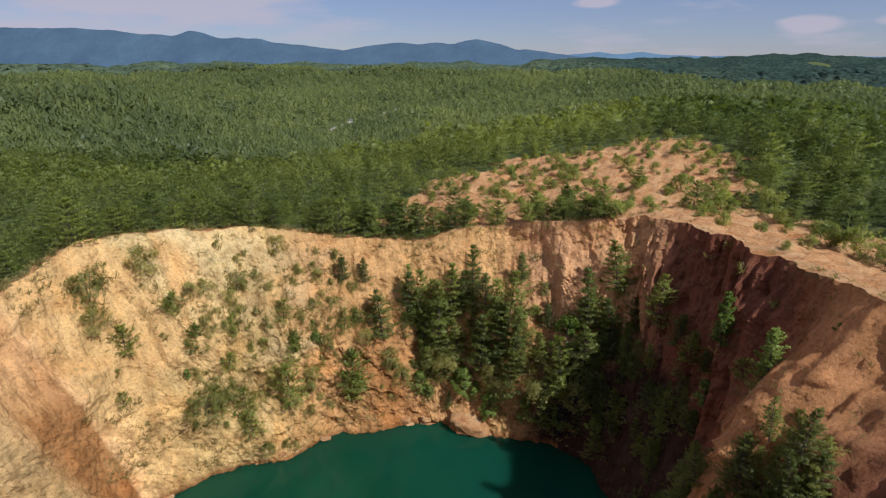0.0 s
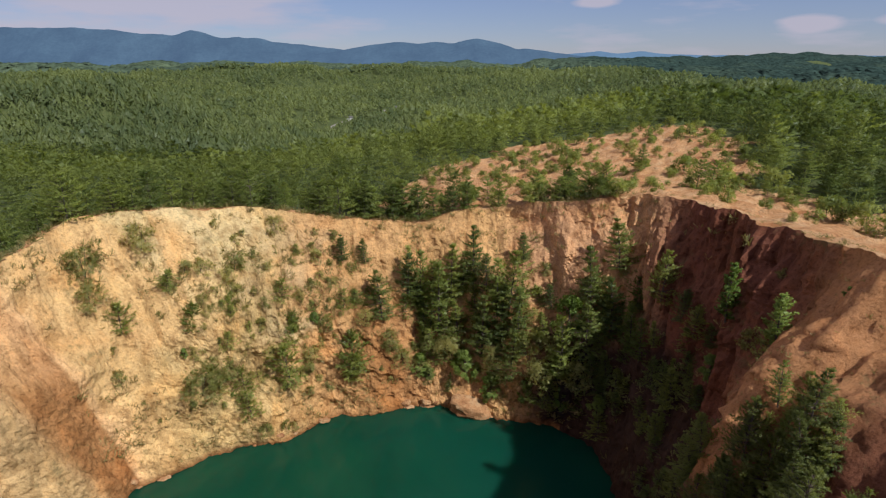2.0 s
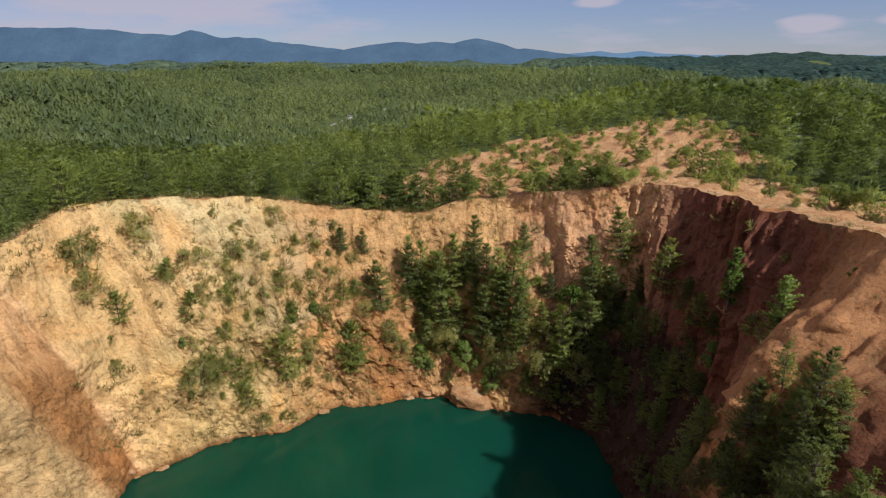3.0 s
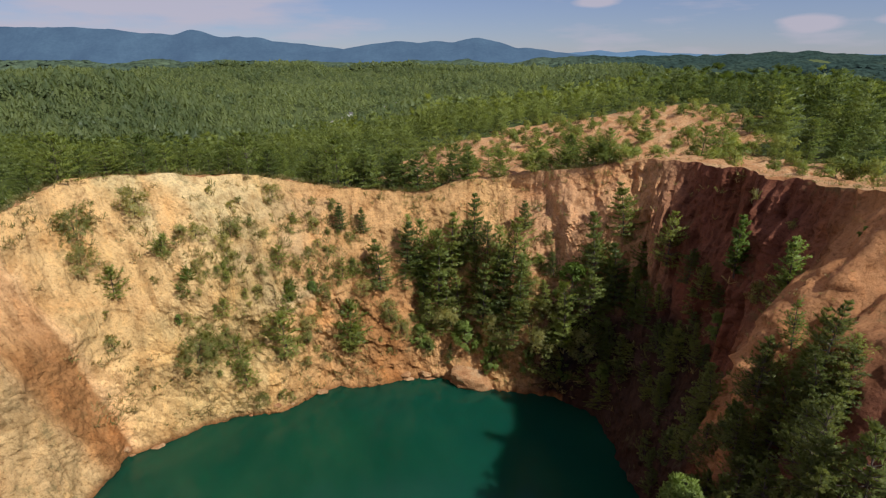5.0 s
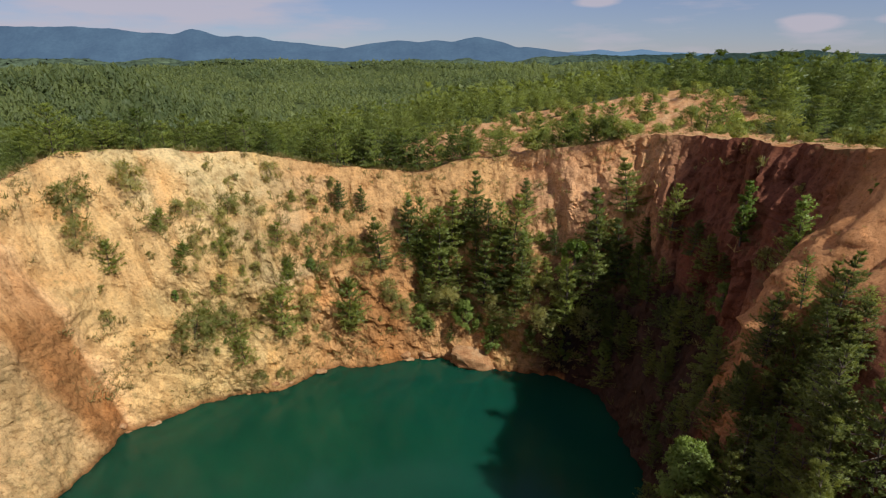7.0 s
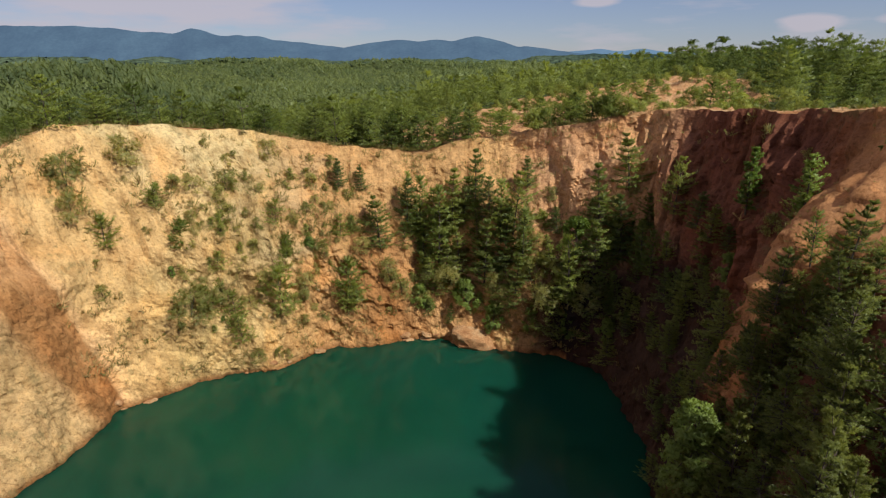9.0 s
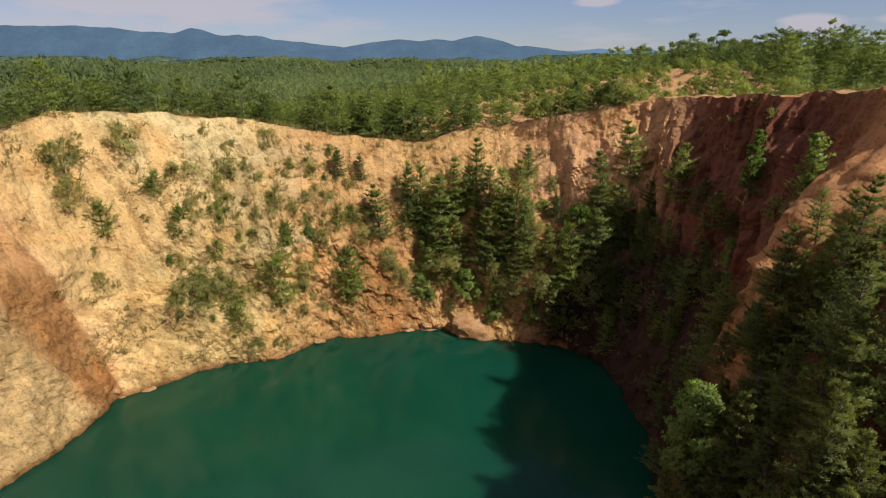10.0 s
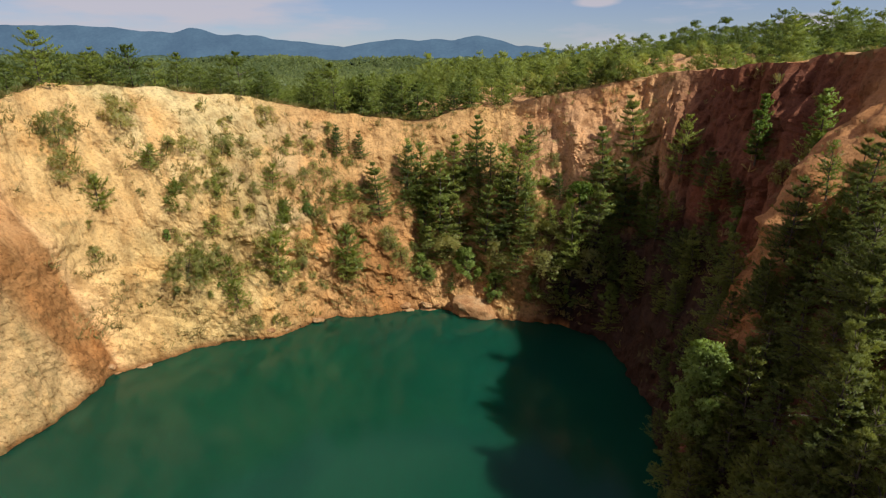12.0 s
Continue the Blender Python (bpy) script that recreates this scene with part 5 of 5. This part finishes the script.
def build_tufts():
    """Dry grass and weeds in the cracks and on the ledges, too many to count."""
    rng = np.random.RandomState(77)
    n = 6500
    u, v = rng.uniform(4.6, 23.5, n), rng.uniform(0.03, 0.99, n)
    p = wall_base(u, v)
    thick = vnoise(p * 0.16 + 2) * 0.7 + vnoise(p * 0.5) * 0.5 - 0.12 * (u < 6.6)
    keep = rng.random(n) < smooth(0.45, 0.85, thick) * np.where(u > 16.5, 0.35, 1)
    chunks, tints = [], []
    for a, b in zip(u[keep], v[keep]):
        q = slope_point(a, b)
        h = rng.uniform(0.25, 0.95) * (0.4 if a > 19.5 else 1)
        k = 12
        az = rng.uniform(0, 6.28, k)
        base = q + np.stack([np.cos(az), np.sin(az), az * 0], 1) * h * rng.uniform(0.0, 0.7, (k, 1))
        way = np.stack([np.cos(az) * 0.5, np.sin(az) * 0.5, np.full(k, 0.8)], 1)
        chunks.append(sprays(base, way, np.full(k, h), np.full(k, h * 0.09), rng, 1, 1.2))
        tints.append(np.full(3 * k, rng.random()))
    # a fringe along the rim
    for a in rng.uniform(4.4, 22.5, 900):
        q = round_curve(RIM, np.array([a]))[0]
        w = (q[:2] - CENTRE) / np.linalg.norm(q[:2] - CENTRE)
        xy = EDGE[int(np.argmin(np.abs(COLS - a))), :2] + w * rng.uniform(0.0, 2.2)
        zz = ground_z(xy[:1], xy[1:])[0]
        if bareness(xy[:1] + w[0] * 4, xy[1:] + w[1] * 4)[0] > 0.5 and rng.random() < 0.8:
            continue
        h, k = rng.uniform(0.3, 0.9) * (0.5 if a > 17 else 1), 12
        az = rng.uniform(0, 6.28, k)
        base = np.array([*xy, zz]) + np.stack([np.cos(az), np.sin(az), az * 0 + 0.1], 1) * h * rng.uniform(0.0, 0.9, (k, 1))
        way = np.stack([np.cos(az) * 0.6, np.sin(az) * 0.6, np.full(k, 0.8)], 1)
        chunks.append(sprays(base, way, np.full(k, h), np.full(k, h * 0.09), rng, 1, 1.2))
        tints.append(np.full(3 * k, rng.random() * 0.5))
    v, f = joined(chunks)
    me = mesh_of("grass_tufts", v, f, WEEDS, False)
    give(me, "tint", np.concatenate(tints))
    tagged(new("grass_tufts", me), "dry grass and weeds scattered over the clay wall", "grass", kind="stuff")


build_tufts()


# ---- boulders at the water's edge ----
def boulder_mesh(rng, flat, blocky):
    bm = bmesh.new()
    bmesh.ops.create_icosphere(bm, subdivisions=3, radius=1.0)
    off = rng.uniform(0, 90, 3)
    for v in bm.verts:
        c = np.array(v.co)
        c = np.sign(c) * np.abs(c) ** blocky
        k = 1 + 0.22 * fbm((c * 1.1 + off)[None], 3)[0] + 0.07 * fbm((c * 3.7 + off)[None], 2)[0]
        v.co = Vector(c * k) * 0.8
        v.co.z *= flat
    me = bpy.data.meshes.new("boulder")
    bm.to_mesh(me)
    bm.free()
    me.materials.append(ROCK)
    return me


def build_boulders():
    rng = np.random.RandomState(5)
    shapes = [boulder_mesh(rng, f, b) for f, b in ((0.6, 0.8), (0.8, 0.65), (0.5, 0.7), (0.7, 0.9))]
    def lay(x, y, z, sx, sy, sz, turn, tilt):
        ob = tagged(new("boulder", shapes[rng.randint(4)]), "rust-brown boulder at the edge of the water", "rock", "boulders at the water's edge")
        ob.matrix_basis = Matrix.Translation((x, y, z)) @ Euler((tilt, tilt * 0.5, turn)).to_matrix().to_4x4() @ Matrix.Diagonal((sx, sy, sz, 1))
    slab = tagged(new("rock_slab", boulder_mesh(rng, 0.75, 0.72)), "large smooth orange rock slab leaning into the water", "rock", "boulders at the water's edge")
    slab.matrix_basis = Matrix.Translation((4.4, 83.6, 0.9)) @ Euler((0.15, 0.28, -0.22)).to_matrix().to_4x4() @ Matrix.Diagonal((4.6, 2.4, 2.7, 1))
    for u in np.r_[rng.uniform(10.5, 16.5, 12), rng.uniform(5.2, 9.5, 10)]:
        s = rng.uniform(0.35, 1.05)
        x, y, z = slope_point(u, rng.choice([0.0, 0.0, 0.015, 0.03]))
        lay(x, y, max(z, 0) - 0.3 * s, s * rng.uniform(0.9, 1.7), s * rng.uniform(0.8, 1.3), s * rng.uniform(0.7, 1.2), rng.uniform(0, 6.28), rng.normal(0, 0.25))


build_boulders()


# ---- house and roads in the valley ----
def box(bm, x0, x1, y0, y1, z0, z1):
    bmesh.ops.create_cube(bm, size=1.0, matrix=Matrix.Translation(((x0 + x1) / 2, (y0 + y1) / 2, (z0 + z1) / 2)) @ Matrix.Diagonal((x1 - x0, y1 - y0, z1 - z0, 1)))


def finish(bm, name, material):
    me = bpy.data.meshes.new(name)
    bm.to_mesh(me)
    bm.free()
    me.materials.append(material)
    return me


def house(x, y, turn, wide, deep, tall, walls, roofing, label):
    z = ground_z(np.array([x]), np.array([y]))[0]
    ob = tagged(new("house"), label, "house")
    ob.matrix_basis = Matrix.Translation((x, y, z - 0.3)) @ Euler((0, 0, turn)).to_matrix().to_4x4()
    bm = bmesh.new()
    box(bm, -wide / 2, wide / 2, -deep / 2, deep / 2, 0, tall)
    part("wall", finish(bm, "wall", walls), ob)
    bm = bmesh.new()
    e, r = 0.5, deep * 0.3
    for s in (-1, 1):
        a = [bm.verts.new(q) for q in ((-wide / 2 - e, s * (deep / 2 + e), tall - 0.1), (wide / 2 + e, s * (deep / 2 + e), tall - 0.1), (wide / 2 + e, 0, tall + r), (-wide / 2 - e, 0, tall + r))]
        bm.faces.new(a)
    bmesh.ops.solidify(bm, geom=bm.faces[:], thickness=0.2)
    part("roof", finish(bm, "roof", roofing), ob)
    for k in (-0.28, 0.28):
        bm = bmesh.new()
        box(bm, wide * k - 0.6, wide * k + 0.6, -deep / 2 - 0.06, -deep / 2 + 0.05, 1.0, 2.3)
        part("window", finish(bm, "window", GREY_ROOF), ob)


def road(name, line, half):
    pts = np.array(line, float)
    n = 60
    t = np.linspace(0, len(pts) - 1, n)
    c = np.stack([np.interp(t, np.arange(len(pts)), pts[:, k]) for k in (0, 1)], 1)
    kernel = np.hanning(9) / np.hanning(9).sum()
    c = np.stack([np.convolve(np.pad(c[:, k], 4, mode="edge"), kernel, "valid") for k in (0, 1)], 1)
    w = np.gradient(c, axis=0)
    w = np.stack([-w[:, 1], w[:, 0]], 1) / (np.linalg.norm(w, axis=1)[:, None] + 1e-9)
    rows = []
    for s in (-half, -half / 3, half / 3, half):
        q = c + w * s
        rows.append(np.c_[q, ground_z(q[:, 0], q[:, 1]) + 0.6])
    me = mesh_of(name, np.concatenate(rows), grid_faces(4, n), GRAVEL, True)
    tagged(new(name, me), "pale road through the woods in the valley", "road", kind="structure")


for k, (line, half) in enumerate(ROADS):
    road("road_%d" % (k + 1), line, half * 0.42)
house(-132, 822, 0.3, 9.5, 7, 4.2, WHITE_WALL, GREY_ROOF, "small white house with a grey roof beside the valley road")
house(-79, 985, 0.1, 7, 6, 3.6, WHITE_WALL, GREY_ROOF, "white cabin at the edge of the distant woods")
house(800, 1400, 0.5, 34, 14, 6, GREY_ROOF, plain_material("brown_roofing", (0.28, 0.16, 0.11)), "long low building with a brown roof beside the road")

for source in (*PINES, *SPARSE, *GREENS, *DEEP, *CLOSE, *CLOSE_LEAFY, *SHRUBS, *LEAFY, *SLENDER, *BUSHES):
    retire(source)
